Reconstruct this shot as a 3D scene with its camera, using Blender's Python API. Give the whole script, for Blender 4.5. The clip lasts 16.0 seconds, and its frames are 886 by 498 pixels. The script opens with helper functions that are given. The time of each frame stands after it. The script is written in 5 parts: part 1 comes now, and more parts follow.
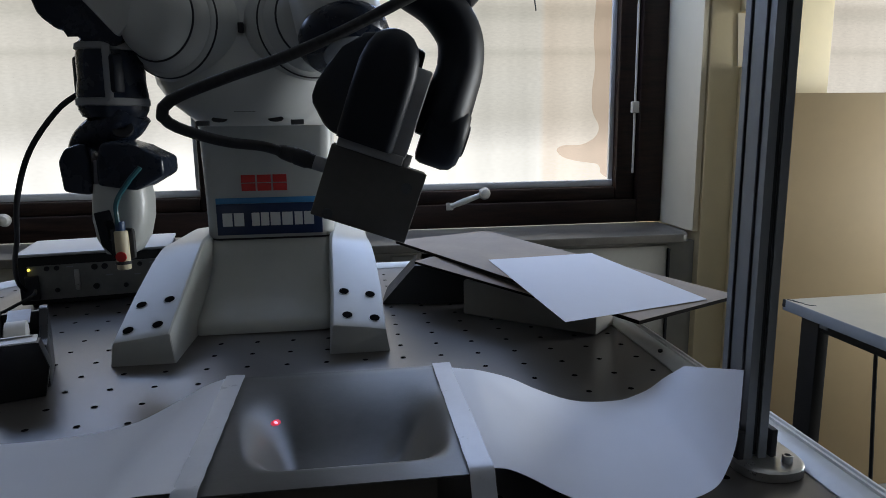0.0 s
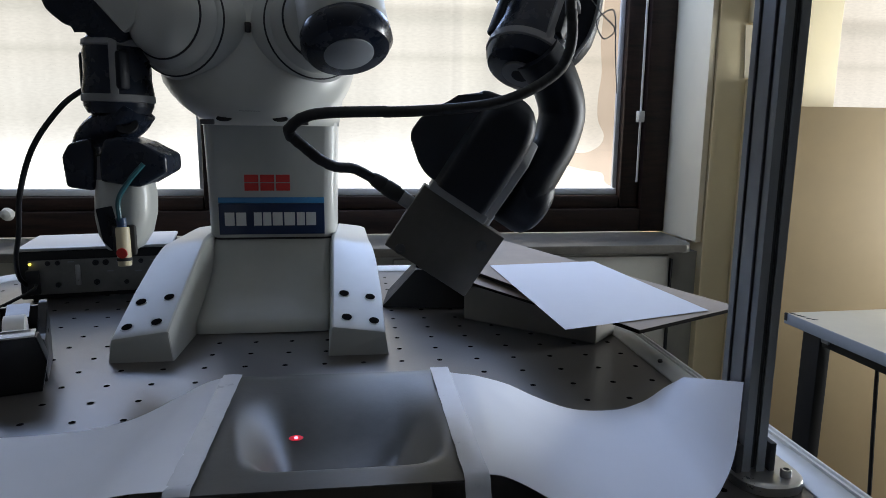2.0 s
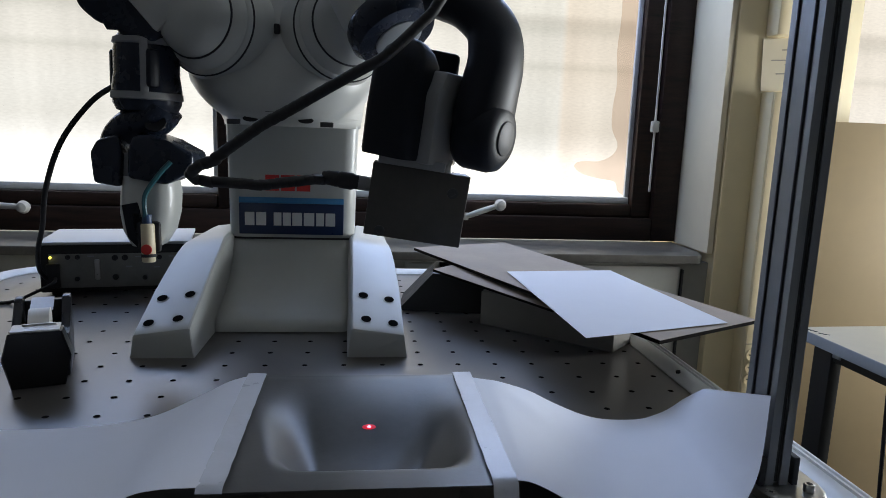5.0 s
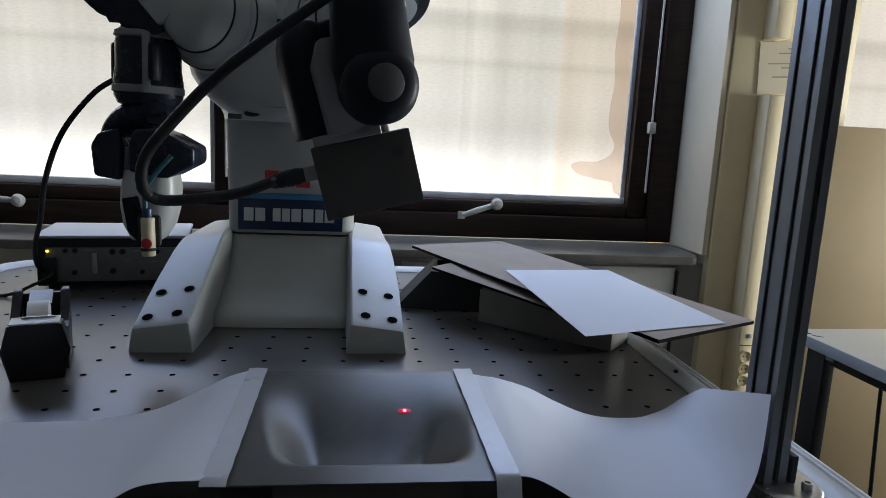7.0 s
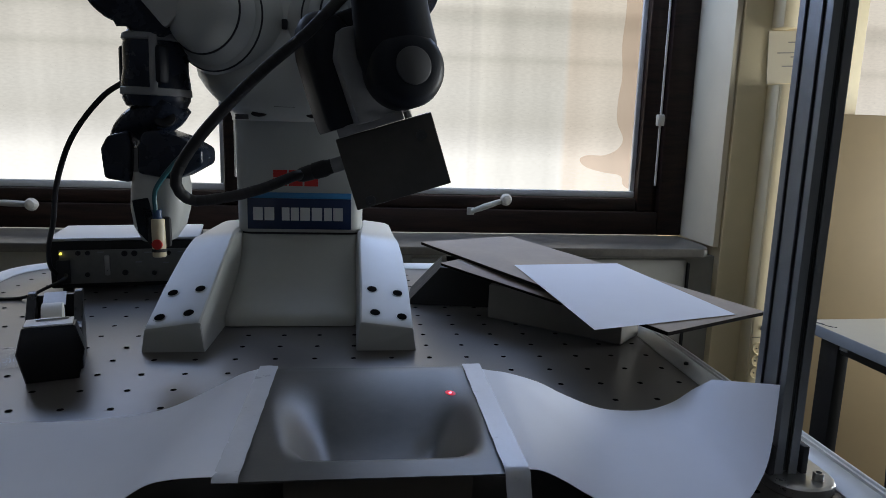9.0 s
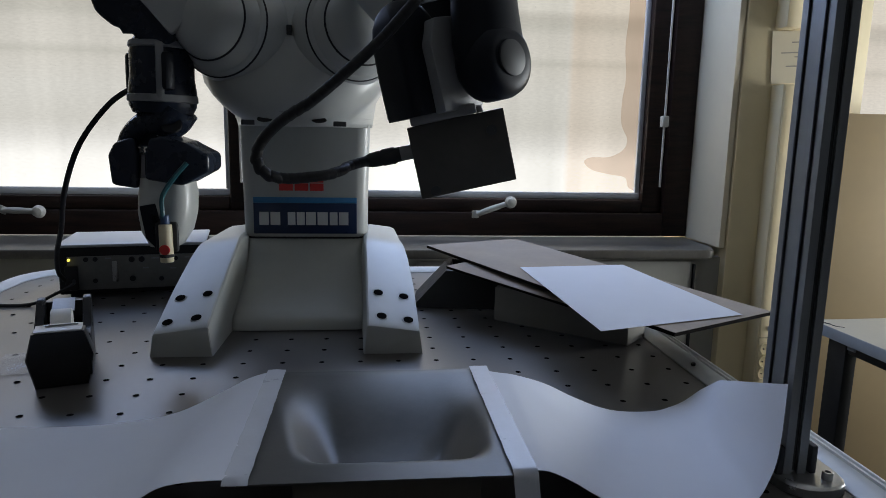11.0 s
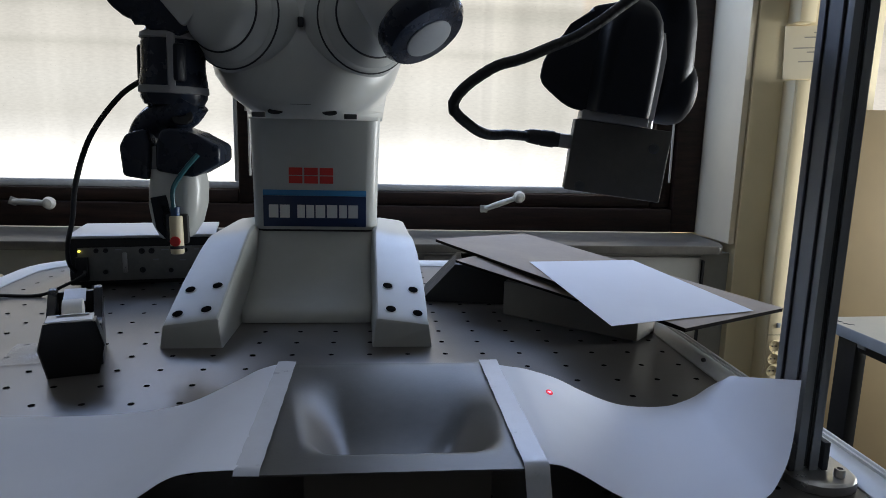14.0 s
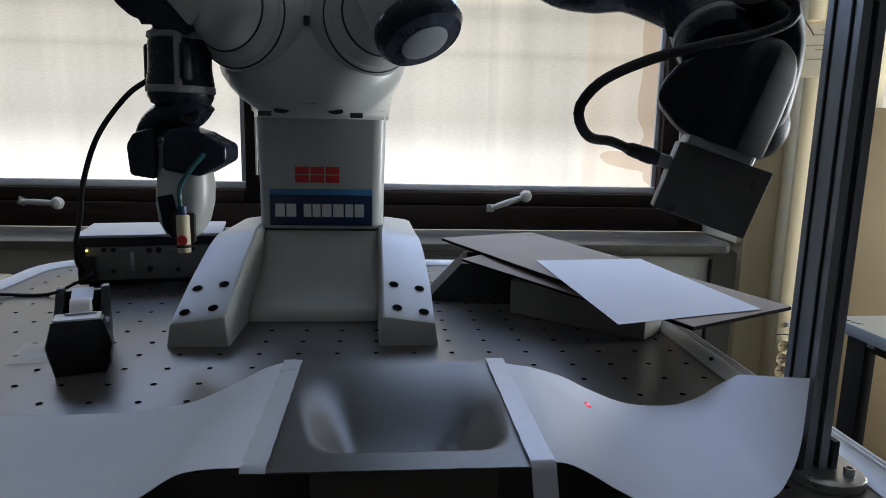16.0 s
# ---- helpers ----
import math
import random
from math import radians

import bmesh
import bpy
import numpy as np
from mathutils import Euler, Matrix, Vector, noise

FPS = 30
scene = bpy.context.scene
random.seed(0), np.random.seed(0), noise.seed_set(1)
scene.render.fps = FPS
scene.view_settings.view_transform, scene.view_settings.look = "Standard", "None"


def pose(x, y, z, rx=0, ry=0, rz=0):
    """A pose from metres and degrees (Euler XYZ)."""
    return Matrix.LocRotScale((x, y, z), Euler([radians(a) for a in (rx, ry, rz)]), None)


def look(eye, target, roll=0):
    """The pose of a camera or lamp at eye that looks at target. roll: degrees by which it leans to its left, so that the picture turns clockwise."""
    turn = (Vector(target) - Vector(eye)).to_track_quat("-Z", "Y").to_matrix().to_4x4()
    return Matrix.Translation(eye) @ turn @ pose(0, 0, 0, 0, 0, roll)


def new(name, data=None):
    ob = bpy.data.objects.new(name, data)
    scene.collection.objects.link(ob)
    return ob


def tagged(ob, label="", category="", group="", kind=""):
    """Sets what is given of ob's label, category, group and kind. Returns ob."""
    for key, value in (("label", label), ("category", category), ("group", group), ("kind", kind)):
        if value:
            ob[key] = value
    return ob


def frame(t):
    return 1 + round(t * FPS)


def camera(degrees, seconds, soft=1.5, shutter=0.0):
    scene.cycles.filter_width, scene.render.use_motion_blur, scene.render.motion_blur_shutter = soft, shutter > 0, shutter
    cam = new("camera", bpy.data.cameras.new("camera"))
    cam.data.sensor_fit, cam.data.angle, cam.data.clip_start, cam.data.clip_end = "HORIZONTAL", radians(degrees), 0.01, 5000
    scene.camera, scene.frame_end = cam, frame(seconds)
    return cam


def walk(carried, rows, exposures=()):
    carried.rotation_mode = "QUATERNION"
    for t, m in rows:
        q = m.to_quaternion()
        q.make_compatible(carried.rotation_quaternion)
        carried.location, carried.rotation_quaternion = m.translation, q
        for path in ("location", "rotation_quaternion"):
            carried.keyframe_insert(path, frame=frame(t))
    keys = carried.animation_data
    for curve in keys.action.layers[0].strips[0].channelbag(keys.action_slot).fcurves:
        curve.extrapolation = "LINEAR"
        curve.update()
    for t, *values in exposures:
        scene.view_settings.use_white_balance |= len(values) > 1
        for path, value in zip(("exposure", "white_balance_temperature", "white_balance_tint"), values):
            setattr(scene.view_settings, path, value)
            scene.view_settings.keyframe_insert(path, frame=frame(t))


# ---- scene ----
cam = camera(66.68, 16.0, soft=0.85)
PATH = [
    (0, (0.1892, -0.6956, 1.2042), (0.4550, 1.2519, 0.8347), -0.79),
    (0.5, (0.1903, -0.6918, 1.2040), (0.4491, 1.2573, 0.8381), 0.09),
    (1, (0.1888, -0.6906, 1.2030), (0.4448, 1.2602, 0.8439), 0.24),
    (1.5, (0.1904, -0.6919, 1.2033), (0.4518, 1.2590, 0.8486), 0.39),
    (2, (0.1910, -0.6936, 1.2028), (0.4499, 1.2575, 0.8480), 0.58),
    (2.5, (0.1906, -0.6936, 1.2029), (0.4490, 1.2579, 0.8498), 0.68),
    (3, (0.1852, -0.6921, 1.2031), (0.4378, 1.2601, 0.8498), 0.98),
    (3.5, (0.1797, -0.6911, 1.2028), (0.4296, 1.2621, 0.8528), 1.27),
    (4, (0.1752, -0.6952, 1.2034), (0.4196, 1.2594, 0.8572), 1.48),
    (6.5, (0.1592, -0.6947, 1.2048), (0.4239, 1.2580, 0.8628), 2.90),
    (7, (0.1579, -0.6961, 1.2020), (0.4252, 1.2557, 0.8567), 2.88),
    (7.5, (0.1586, -0.6945, 1.2021), (0.4236, 1.2583, 0.8606), 2.77),
    (8, (0.1591, -0.6943, 1.2006), (0.4143, 1.2582, 0.8504), 2.65),
    (8.5, (0.1601, -0.6972, 1.2014), (0.4213, 1.2537, 0.8471), 2.56),
    (9, (0.1618, -0.6994, 1.2017), (0.3965, 1.2546, 0.8456), 1.74),
    (11.5, (0.1601, -0.7017, 1.2007), (0.3804, 1.2559, 0.8557), 1.13),
    (12, (0.1599, -0.6982, 1.1990), (0.3802, 1.2588, 0.8503), 1.20),
    (12.5, (0.1590, -0.6977, 1.1998), (0.3674, 1.2605, 0.8506), 1.19),
    (13, (0.1588, -0.6974, 1.1983), (0.3504, 1.2599, 0.8347), 1.27),
    (13.5, (0.1574, -0.7004, 1.1987), (0.3534, 1.2572, 0.8391), 1.32),
    (14, (0.1560, -0.7001, 1.1990), (0.3570, 1.2567, 0.8377), 1.47),
    (14.5, (0.1551, -0.6988, 1.1964), (0.3475, 1.2568, 0.8238), 1.56),
    (15, (0.1561, -0.7002, 1.1978), (0.3438, 1.2575, 0.8339), 1.36),
    (15.5, (0.1555, -0.7039, 1.1993), (0.3419, 1.2552, 0.8423), 1.22),
    (16, (0.1567, -0.6992, 1.1968), (0.3381, 1.2595, 0.8352), 1.29),
]
walk(cam, [(t, look(eye, target, roll)) for t, eye, target, roll in PATH],
     exposures=((0, -0.29), (0.5, -0.02), (1.2, 0.07), (4, 0.13), (7.5, -0.20), (9, -0.30), (11.5, -0.33), (12.5, -0.10), (14.5, -0.09), (16, -0.25)))

# ---------------------------------------------------------------- world and light
TOP = 0.9          # height of the work table's top
world = bpy.data.worlds.new("world")
scene.world = world
world.use_nodes = True
wn = world.node_tree.nodes
wl = world.node_tree.links
sky = wn.new("ShaderNodeTexSky")
sky.sky_type = "NISHITA"
sky.sun_disc = False
sky.sun_elevation = radians(38)
sky.sun_rotation = radians(-78)
wl.new(sky.outputs[0], wn["Background"].inputs[0])
wn["Background"].inputs[1].default_value = 0.12

sun_data = bpy.data.lights.new("sun", "SUN")
sun_data.energy = 2.5
sun_data.angle = radians(0.5)
sun_data.color = (1.0, 0.93, 0.82)
sun = new("sun", sun_data)
sun.matrix_world = look((-6.4, 2.65, 8.0), (0.4, 1.3, 0.9))


def opening_light(name, m, w, h, watts, tone=(0.44, 0.60, 1.0)):
    """An area lamp in a wall opening, standing in for sky light."""
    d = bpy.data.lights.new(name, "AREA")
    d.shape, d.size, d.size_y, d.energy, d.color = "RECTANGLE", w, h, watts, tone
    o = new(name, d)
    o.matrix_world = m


opening_light("sky_light_1", look((0.55, 1.40, 1.98), (0.50, 0.2, 1.05)), 1.25, 0.42, 15.2)
opening_light("sky_light_2", look((-0.85, 1.40, 1.98), (-0.6, 0.2, 1.05)), 1.05, 0.42, 5.8)
# side fill through an added, unseen opening in the east wall
opening_light("added_side_light", look((3.17, 0.68, 1.12), (1.5, 0.95, 0.78)), 0.72, 1.0, 82, (0.90, 0.95, 1.0))


# ---------------------------------------------------------------- materials
def mat(name, color, rough=0.5, metal=0.0, vary=0.12, scale=30.0, bump=0.0, bump_scale=200.0, spec=0.5, coat=0.0,
        color2=None, stretch=(1, 1, 1), island=False):
    m = bpy.data.materials.new(name)
    m.use_nodes = True
    n, l = m.node_tree.nodes, m.node_tree.links
    b = n["Principled BSDF"]
    b.inputs["Roughness"].default_value = rough
    b.inputs["Metallic"].default_value = metal
    b.inputs["Specular IOR Level"].default_value = spec
    b.inputs["Coat Weight"].default_value = coat
    b.inputs["Coat Roughness"].default_value = 0.15
    co = n.new("ShaderNodeTexCoord")
    mp = n.new("ShaderNodeMapping")
    mp.inputs["Scale"].default_value = stretch
    l.new(co.outputs["Object"], mp.inputs[0])
    big = n.new("ShaderNodeTexNoise")
    big.inputs["Scale"].default_value = scale
    big.inputs["Detail"].default_value = 6
    fine = n.new("ShaderNodeTexNoise")
    fine.inputs["Scale"].default_value = scale * 7
    fine.inputs["Detail"].default_value = 4
    l.new(mp.outputs[0], big.inputs[0])
    l.new(mp.outputs[0], fine.inputs[0])
    add = n.new("ShaderNodeMath")
    add.operation = "MULTIPLY_ADD"
    add.inputs[1].default_value = 0.4
    l.new(fine.outputs["Fac"], add.inputs[0])
    l.new(big.outputs["Fac"], add.inputs[2])
    ramp = n.new("ShaderNodeValToRGB")
    dark = [c * (1 - vary) for c in color]
    lite = [min(1, c * (1 + vary)) for c in (color2 or color)]
    ramp.color_ramp.elements[0].position, ramp.color_ramp.elements[0].color = 0.45, (*dark, 1)
    ramp.color_ramp.elements[1].position, ramp.color_ramp.elements[1].color = 0.95, (*lite, 1)
    l.new(add.outputs[0], ramp.inputs[0])
    l.new(ramp.outputs[0], b.inputs["Base Color"])
    rr = n.new("ShaderNodeMapRange")
    rr.inputs["From Min"].default_value, rr.inputs["From Max"].default_value = 0.4, 1.0
    rr.inputs["To Min"].default_value, rr.inputs["To Max"].default_value = max(0.02, rough * 0.85), min(1, rough * 1.15)
    l.new(add.outputs[0], rr.inputs["Value"])
    l.new(rr.outputs[0], b.inputs["Roughness"])
    if bump:
        bt = n.new("ShaderNodeTexNoise")
        bt.inputs["Scale"].default_value = bump_scale
        bt.inputs["Detail"].default_value = 5
        l.new(mp.outputs[0], bt.inputs[0])
        bp = n.new("ShaderNodeBump")
        bp.inputs["Strength"].default_value = bump
        bp.inputs["Distance"].default_value = 0.002
        l.new(bt.outputs["Fac"], bp.inputs["Height"])
        l.new(bp.outputs[0], b.inputs["Normal"])
    return m


def glow(name, color, strength):
    m = bpy.data.materials.new(name)
    m.use_nodes = True
    b = m.node_tree.nodes["Principled BSDF"]
    b.inputs["Base Color"].default_value = (*color, 1)
    b.inputs["Emission Color"].default_value = (*color, 1)
    b.inputs["Emission Strength"].default_value = strength
    return m


M_TABLE = mat("anodised_plate", (0.135, 0.126, 0.117), 0.31, 0.4, 0.08, 6, 0.03, 900)
M_HOLE = mat("hole_black", (0.004, 0.004, 0.004), 0.9, spec=0.02)
M_WHITE = mat("robot_white_paint", (0.46, 0.475, 0.455), 0.36, 0, 0.05, 8, 0.02, 500, coat=0.08)
M_NAVY = mat("robot_navy_plastic", (0.0105, 0.0155, 0.028), 0.27, 0, 0.15, 20, 0.03, 700, spec=0.36)
M_SHELL = mat("robot_black_shell", (0.0068, 0.0092, 0.0145), 0.46, 0, 0.15, 20, 0.03, 700, spec=0.22)
M_ROBGREY = mat("robot_grey_plastic", (0.24, 0.245, 0.25), 0.45, 0, 0.08, 20)
M_CAP = mat("robot_light_cap", (0.25, 0.27, 0.29), 0.5, 0, 0.06, 20)
M_JOINT = mat("robot_joint_cap", (0.055, 0.057, 0.060), 0.5, 0, 0.06, 20)
M_SEAM = mat("seam_black", (0.02, 0.02, 0.022), 0.7)
M_LABEL = mat("label_navy", (0.008, 0.022, 0.075), 0.3, 0, 0.05, 20)
M_LABELTOP = mat("label_blue", (0.04, 0.20, 0.42), 0.3, 0, 0.05, 20)
M_PRINT = mat("print_white", (0.75, 0.76, 0.76), 0.45, 0, 0.03, 40)
M_RED = mat("print_red", (0.62, 0.03, 0.025), 0.45, 0, 0.06, 40)
M_SENSOR = mat("sensor_grey_metal", (0.082, 0.078, 0.070), 0.5, 0.25, 0.16, 22, 0.06, 500)
M_STEEL = mat("steel", (0.45, 0.45, 0.44), 0.3, 0.9, 0.1, 60)
M_ALU = mat("aluminium_profile", (0.30, 0.32, 0.345), 0.40, 0.70, 0.08, 12, 0.04, 300, stretch=(6, 6, 0.6))
M_ALUDARK = mat("profile_groove", (0.05, 0.052, 0.057), 0.5, 0.4, 0.1, 20)
M_RUBBER = mat("black_rubber", (0.009, 0.009, 0.010), 0.55, 0, 0.2, 60, 0.08, 600)
M_WOOD = mat("dark_stained_window_wood", (0.010, 0.006, 0.0045), 0.48, 0, 0.45, 9, 0.1, 60, spec=0.3, color2=(0.024, 0.012, 0.008), stretch=(1, 1, 8))
M_WOODH = mat("dark_stained_window_wood_level", (0.010, 0.006, 0.0045), 0.48, 0, 0.45, 9, 0.1, 60, spec=0.3, color2=(0.024, 0.012, 0.008), stretch=(0.6, 6, 6))
M_WALL = mat("cream_wall_paint", (0.69, 0.58, 0.355), 0.7, 0, 0.06, 3, 0.12, 120)
M_WALLG = mat("pale_grey_reveal_paint", (0.60, 0.53, 0.38), 0.7, 0, 0.06, 3, 0.12, 120)
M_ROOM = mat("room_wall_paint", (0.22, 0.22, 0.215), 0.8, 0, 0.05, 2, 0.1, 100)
M_CEIL = mat("ceiling_paint", (0.52, 0.53, 0.54), 0.85, 0, 0.04, 2)
M_FLOOR = mat("grey_linoleum", (0.16, 0.155, 0.145), 0.45, 0, 0.2, 5)
M_SILL = mat("stone_sill", (0.105, 0.097, 0.083), 0.35, 0, 0.25, 25, 0.06, 150)
M_PANEL = mat("grey_green_panel", (0.30, 0.29, 0.25), 0.6, 0, 0.1, 5)
M_BOARD = mat("beige_partition_board", (0.42, 0.31, 0.165), 0.65, 0, 0.05, 4, 0.05, 200)
M_DESK = mat("desk_cream_laminate", (0.55, 0.51, 0.40), 0.4, 0, 0.08, 6)
M_BLACKM = mat("black_steel", (0.006, 0.006, 0.0065), 0.5, 0.1, 0.2, 20)
M_PAPER = mat("white_paper", (0.69, 0.715, 0.77), 0.75, 0, 0.03, 5, 0.04, 60)
M_TAPE = mat("translucent_tape", (0.66, 0.69, 0.75), 0.30, 0, 0.05, 55, 0.12, 90)
M_TAPE.node_tree.nodes["Principled BSDF"].inputs["Alpha"].default_value = 0.72
M_FORMED = mat("formed_dark_sheet", (0.070, 0.068, 0.060), 0.43, 0.42, 0.22, 14, 0.04, 300)
M_CARD = mat("grey_cardboard", (0.34, 0.285, 0.23), 0.8, 0, 0.12, 14, 0.08, 200)
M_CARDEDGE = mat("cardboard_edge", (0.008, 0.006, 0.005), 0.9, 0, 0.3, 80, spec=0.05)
M_BOX = mat("carton_grey", (0.22, 0.205, 0.18), 0.75, 0, 0.08, 12)
M_PROP = mat("support_brown", (0.065, 0.056, 0.045), 0.8, 0, 0.15, 20)
M_DEVICE = mat("instrument_panel", (0.19, 0.19, 0.18), 0.5, 0.2, 0.15, 25)
M_DEVTOP = mat("instrument_lid", (0.50, 0.51, 0.52), 0.38, 0.1, 0.06, 12)
M_DISP = mat("dispenser_black_plastic", (0.006, 0.006, 0.007), 0.3, 0, 0.2, 30, 0.08, 500)
M_ROLL = mat("tape_roll_core", (0.62, 0.62, 0.60), 0.5, 0, 0.06, 30)
M_RAIL = mat("white_enamel_edge", (0.68, 0.69, 0.68), 0.35, 0, 0.08, 14)
M_KNOB = mat("ivory_plastic_knob", (0.55, 0.53, 0.47), 0.4, 0, 0.05, 20)
M_PEN = mat("cream_marker", (0.62, 0.55, 0.38), 0.45, 0, 0.06, 30)
M_TEAL = mat("teal_tube", (0.02, 0.10, 0.12), 0.35, 0, 0.1, 30)
M_BLUE = mat("blue_plastic", (0.02, 0.05, 0.12), 0.4, 0, 0.1, 30)
M_NOTICE = mat("notice_paper", (0.50, 0.44, 0.31), 0.75, 0, 0.03, 10)
M_INK = mat("notice_ink", (0.24, 0.22, 0.18), 0.8)
M_CLEAR = mat("clear_film", (0.55, 0.57, 0.62), 0.2, 0, 0.1, 40)
M_FILM = mat("crumpled_clear_film", (0.60, 0.63, 0.70), 0.18, 0, 0.1, 40, 0.2, 80)
M_FILM.node_tree.nodes["Principled BSDF"].inputs["Alpha"].default_value = 0.32
M_GASKET = mat("pale_glazing_bead", (0.66, 0.68, 0.70), 0.45, 0.2, 0.1, 12)
M_LASER = glow("laser_red", (1.0, 0.10, 0.14), 7.0)
M_HALO = glow("laser_red_fringe", (0.7, 0.02, 0.05), 0.35)
M_LED = glow("led_yellow", (1.0, 0.85, 0.1), 2.5)

# window glass with a thin etched film
M_GLASS = bpy.data.materials.new("window_glass")
M_GLASS.use_nodes = True
gb = M_GLASS.node_tree.nodes["Principled BSDF"]
gb.inputs["Transmission Weight"].default_value = 1.0
gb.inputs["Roughness"].default_value = 0.0
gb.inputs["IOR"].default_value = 1.02
gb.inputs["Base Color"].default_value = (0.97, 0.97, 0.95, 1)


def facade_material():
    """The house across the street, its sunlight put in as emission: pale bands of storeys, soft as seen through film.
    """
    m = bpy.data.materials.new("glowing_facade")
    m.use_nodes = True
    n, l = m.node_tree.nodes, m.node_tree.links
    n.remove(n["Principled BSDF"])
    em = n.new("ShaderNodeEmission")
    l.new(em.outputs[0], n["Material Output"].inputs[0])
    co = n.new("ShaderNodeTexCoord")
    sep = n.new("ShaderNodeSeparateXYZ")
    l.new(co.outputs["Object"], sep.inputs[0])
    ramp = n.new("ShaderNodeValToRGB")
    mr = n.new("ShaderNodeMapRange")
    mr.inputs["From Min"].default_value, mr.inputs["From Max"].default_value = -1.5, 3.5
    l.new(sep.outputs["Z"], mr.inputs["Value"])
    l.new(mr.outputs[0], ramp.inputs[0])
    # emission by height: strongest low down, dimmer in the storey bands
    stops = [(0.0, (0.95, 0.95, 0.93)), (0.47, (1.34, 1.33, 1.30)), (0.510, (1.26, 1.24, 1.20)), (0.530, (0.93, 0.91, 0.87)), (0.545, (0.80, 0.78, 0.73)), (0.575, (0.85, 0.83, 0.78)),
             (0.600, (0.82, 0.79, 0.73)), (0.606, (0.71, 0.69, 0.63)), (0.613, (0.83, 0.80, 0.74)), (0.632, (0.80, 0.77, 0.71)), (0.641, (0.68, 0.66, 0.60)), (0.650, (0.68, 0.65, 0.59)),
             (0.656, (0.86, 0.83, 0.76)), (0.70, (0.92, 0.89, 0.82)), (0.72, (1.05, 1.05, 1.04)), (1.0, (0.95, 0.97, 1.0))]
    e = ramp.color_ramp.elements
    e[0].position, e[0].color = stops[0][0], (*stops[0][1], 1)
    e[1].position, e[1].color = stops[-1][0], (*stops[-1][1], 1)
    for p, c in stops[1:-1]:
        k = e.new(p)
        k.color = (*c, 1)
    # faint vertical piers and a warm brick strip
    wv = n.new("ShaderNodeTexNoise")
    wv.inputs["Scale"].default_value = 1.0
    wv.inputs["Detail"].default_value = 3
    mp = n.new("ShaderNodeMapping")
    mp.inputs["Scale"].default_value = (4.5, 0, 0.35)
    l.new(co.outputs["Object"], mp.inputs[0])
    l.new(mp.outputs[0], wv.inputs[0])
    mr2 = n.new("ShaderNodeMapRange")
    mr2.inputs["From Min"].default_value, mr2.inputs["From Max"].default_value = 0.3, 0.7
    mr2.inputs["To Min"].default_value, mr2.inputs["To Max"].default_value = 0.85, 1.08
    l.new(wv.outputs["Fac"], mr2.inputs["Value"])
    mul = n.new("ShaderNodeMix")
    mul.data_type, mul.blend_type = "RGBA", "MULTIPLY"
    mul.inputs["Factor"].default_value = 1.0
    l.new(ramp.outputs[0], mul.inputs["A"])
    # fine weave of the hazy film, put into the backdrop's glow
    weave = n.new("ShaderNodeTexNoise")
    weave.inputs["Scale"].default_value = 55.0
    weave.inputs["Detail"].default_value = 5
    mpw = n.new("ShaderNodeMapping")
    mpw.inputs["Scale"].default_value = (0.7, 0, 2.2)
    l.new(co.outputs["Object"], mpw.inputs[0])
    l.new(mpw.outputs[0], weave.inputs[0])
    mrw = n.new("ShaderNodeMapRange")
    mrw.inputs["From Min"].default_value, mrw.inputs["From Max"].default_value = 0.3, 0.7
    mrw.inputs["To Min"].default_value, mrw.inputs["To Max"].default_value = 0.95, 1.06
    l.new(weave.outputs["Fac"], mrw.inputs["Value"])
    both = n.new("ShaderNodeMath")
    both.operation = "MULTIPLY"
    l.new(mr2.outputs[0], both.inputs[0])
    l.new(mrw.outputs[0], both.inputs[1])
    l.new(both.outputs[0], mul.inputs["B"])
    # warm strip between two x places
    strip = n.new("ShaderNodeValToRGB")
    mr3 = n.new("ShaderNodeMapRange")
    mr3.inputs["From Min"].default_value, mr3.inputs["From Max"].default_value = 0.0, 4.0
    l.new(sep.outputs["X"], mr3.inputs["Value"])
    l.new(mr3.outputs[0], strip.inputs[0])
    s = strip.color_ramp.elements
    s[0].position, s[0].color = 0.0, (1, 1, 1, 1)
    s[1].position, s[1].color = 1.0, (1, 1, 1, 1)
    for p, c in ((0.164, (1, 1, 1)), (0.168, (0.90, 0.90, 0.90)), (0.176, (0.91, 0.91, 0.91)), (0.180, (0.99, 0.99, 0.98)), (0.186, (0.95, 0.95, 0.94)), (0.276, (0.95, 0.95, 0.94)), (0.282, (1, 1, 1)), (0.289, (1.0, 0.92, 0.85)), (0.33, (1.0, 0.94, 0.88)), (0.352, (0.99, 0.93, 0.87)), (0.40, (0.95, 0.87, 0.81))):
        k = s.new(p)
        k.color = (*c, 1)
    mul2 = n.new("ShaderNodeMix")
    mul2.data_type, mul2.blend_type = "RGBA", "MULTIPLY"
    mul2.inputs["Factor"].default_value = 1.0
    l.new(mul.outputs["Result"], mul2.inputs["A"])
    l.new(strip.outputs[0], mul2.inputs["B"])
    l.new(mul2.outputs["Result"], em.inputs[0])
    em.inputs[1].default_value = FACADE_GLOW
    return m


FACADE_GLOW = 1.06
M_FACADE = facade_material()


# ---------------------------------------------------------------- mesh helpers
def smooth(bm, angle=38):
    lim = radians(angle)
    for f in bm.faces:
        f.smooth = True
    for e in bm.edges:
        e.smooth = len(e.link_faces) != 2 or e.calc_face_angle(0) < lim
    return bm


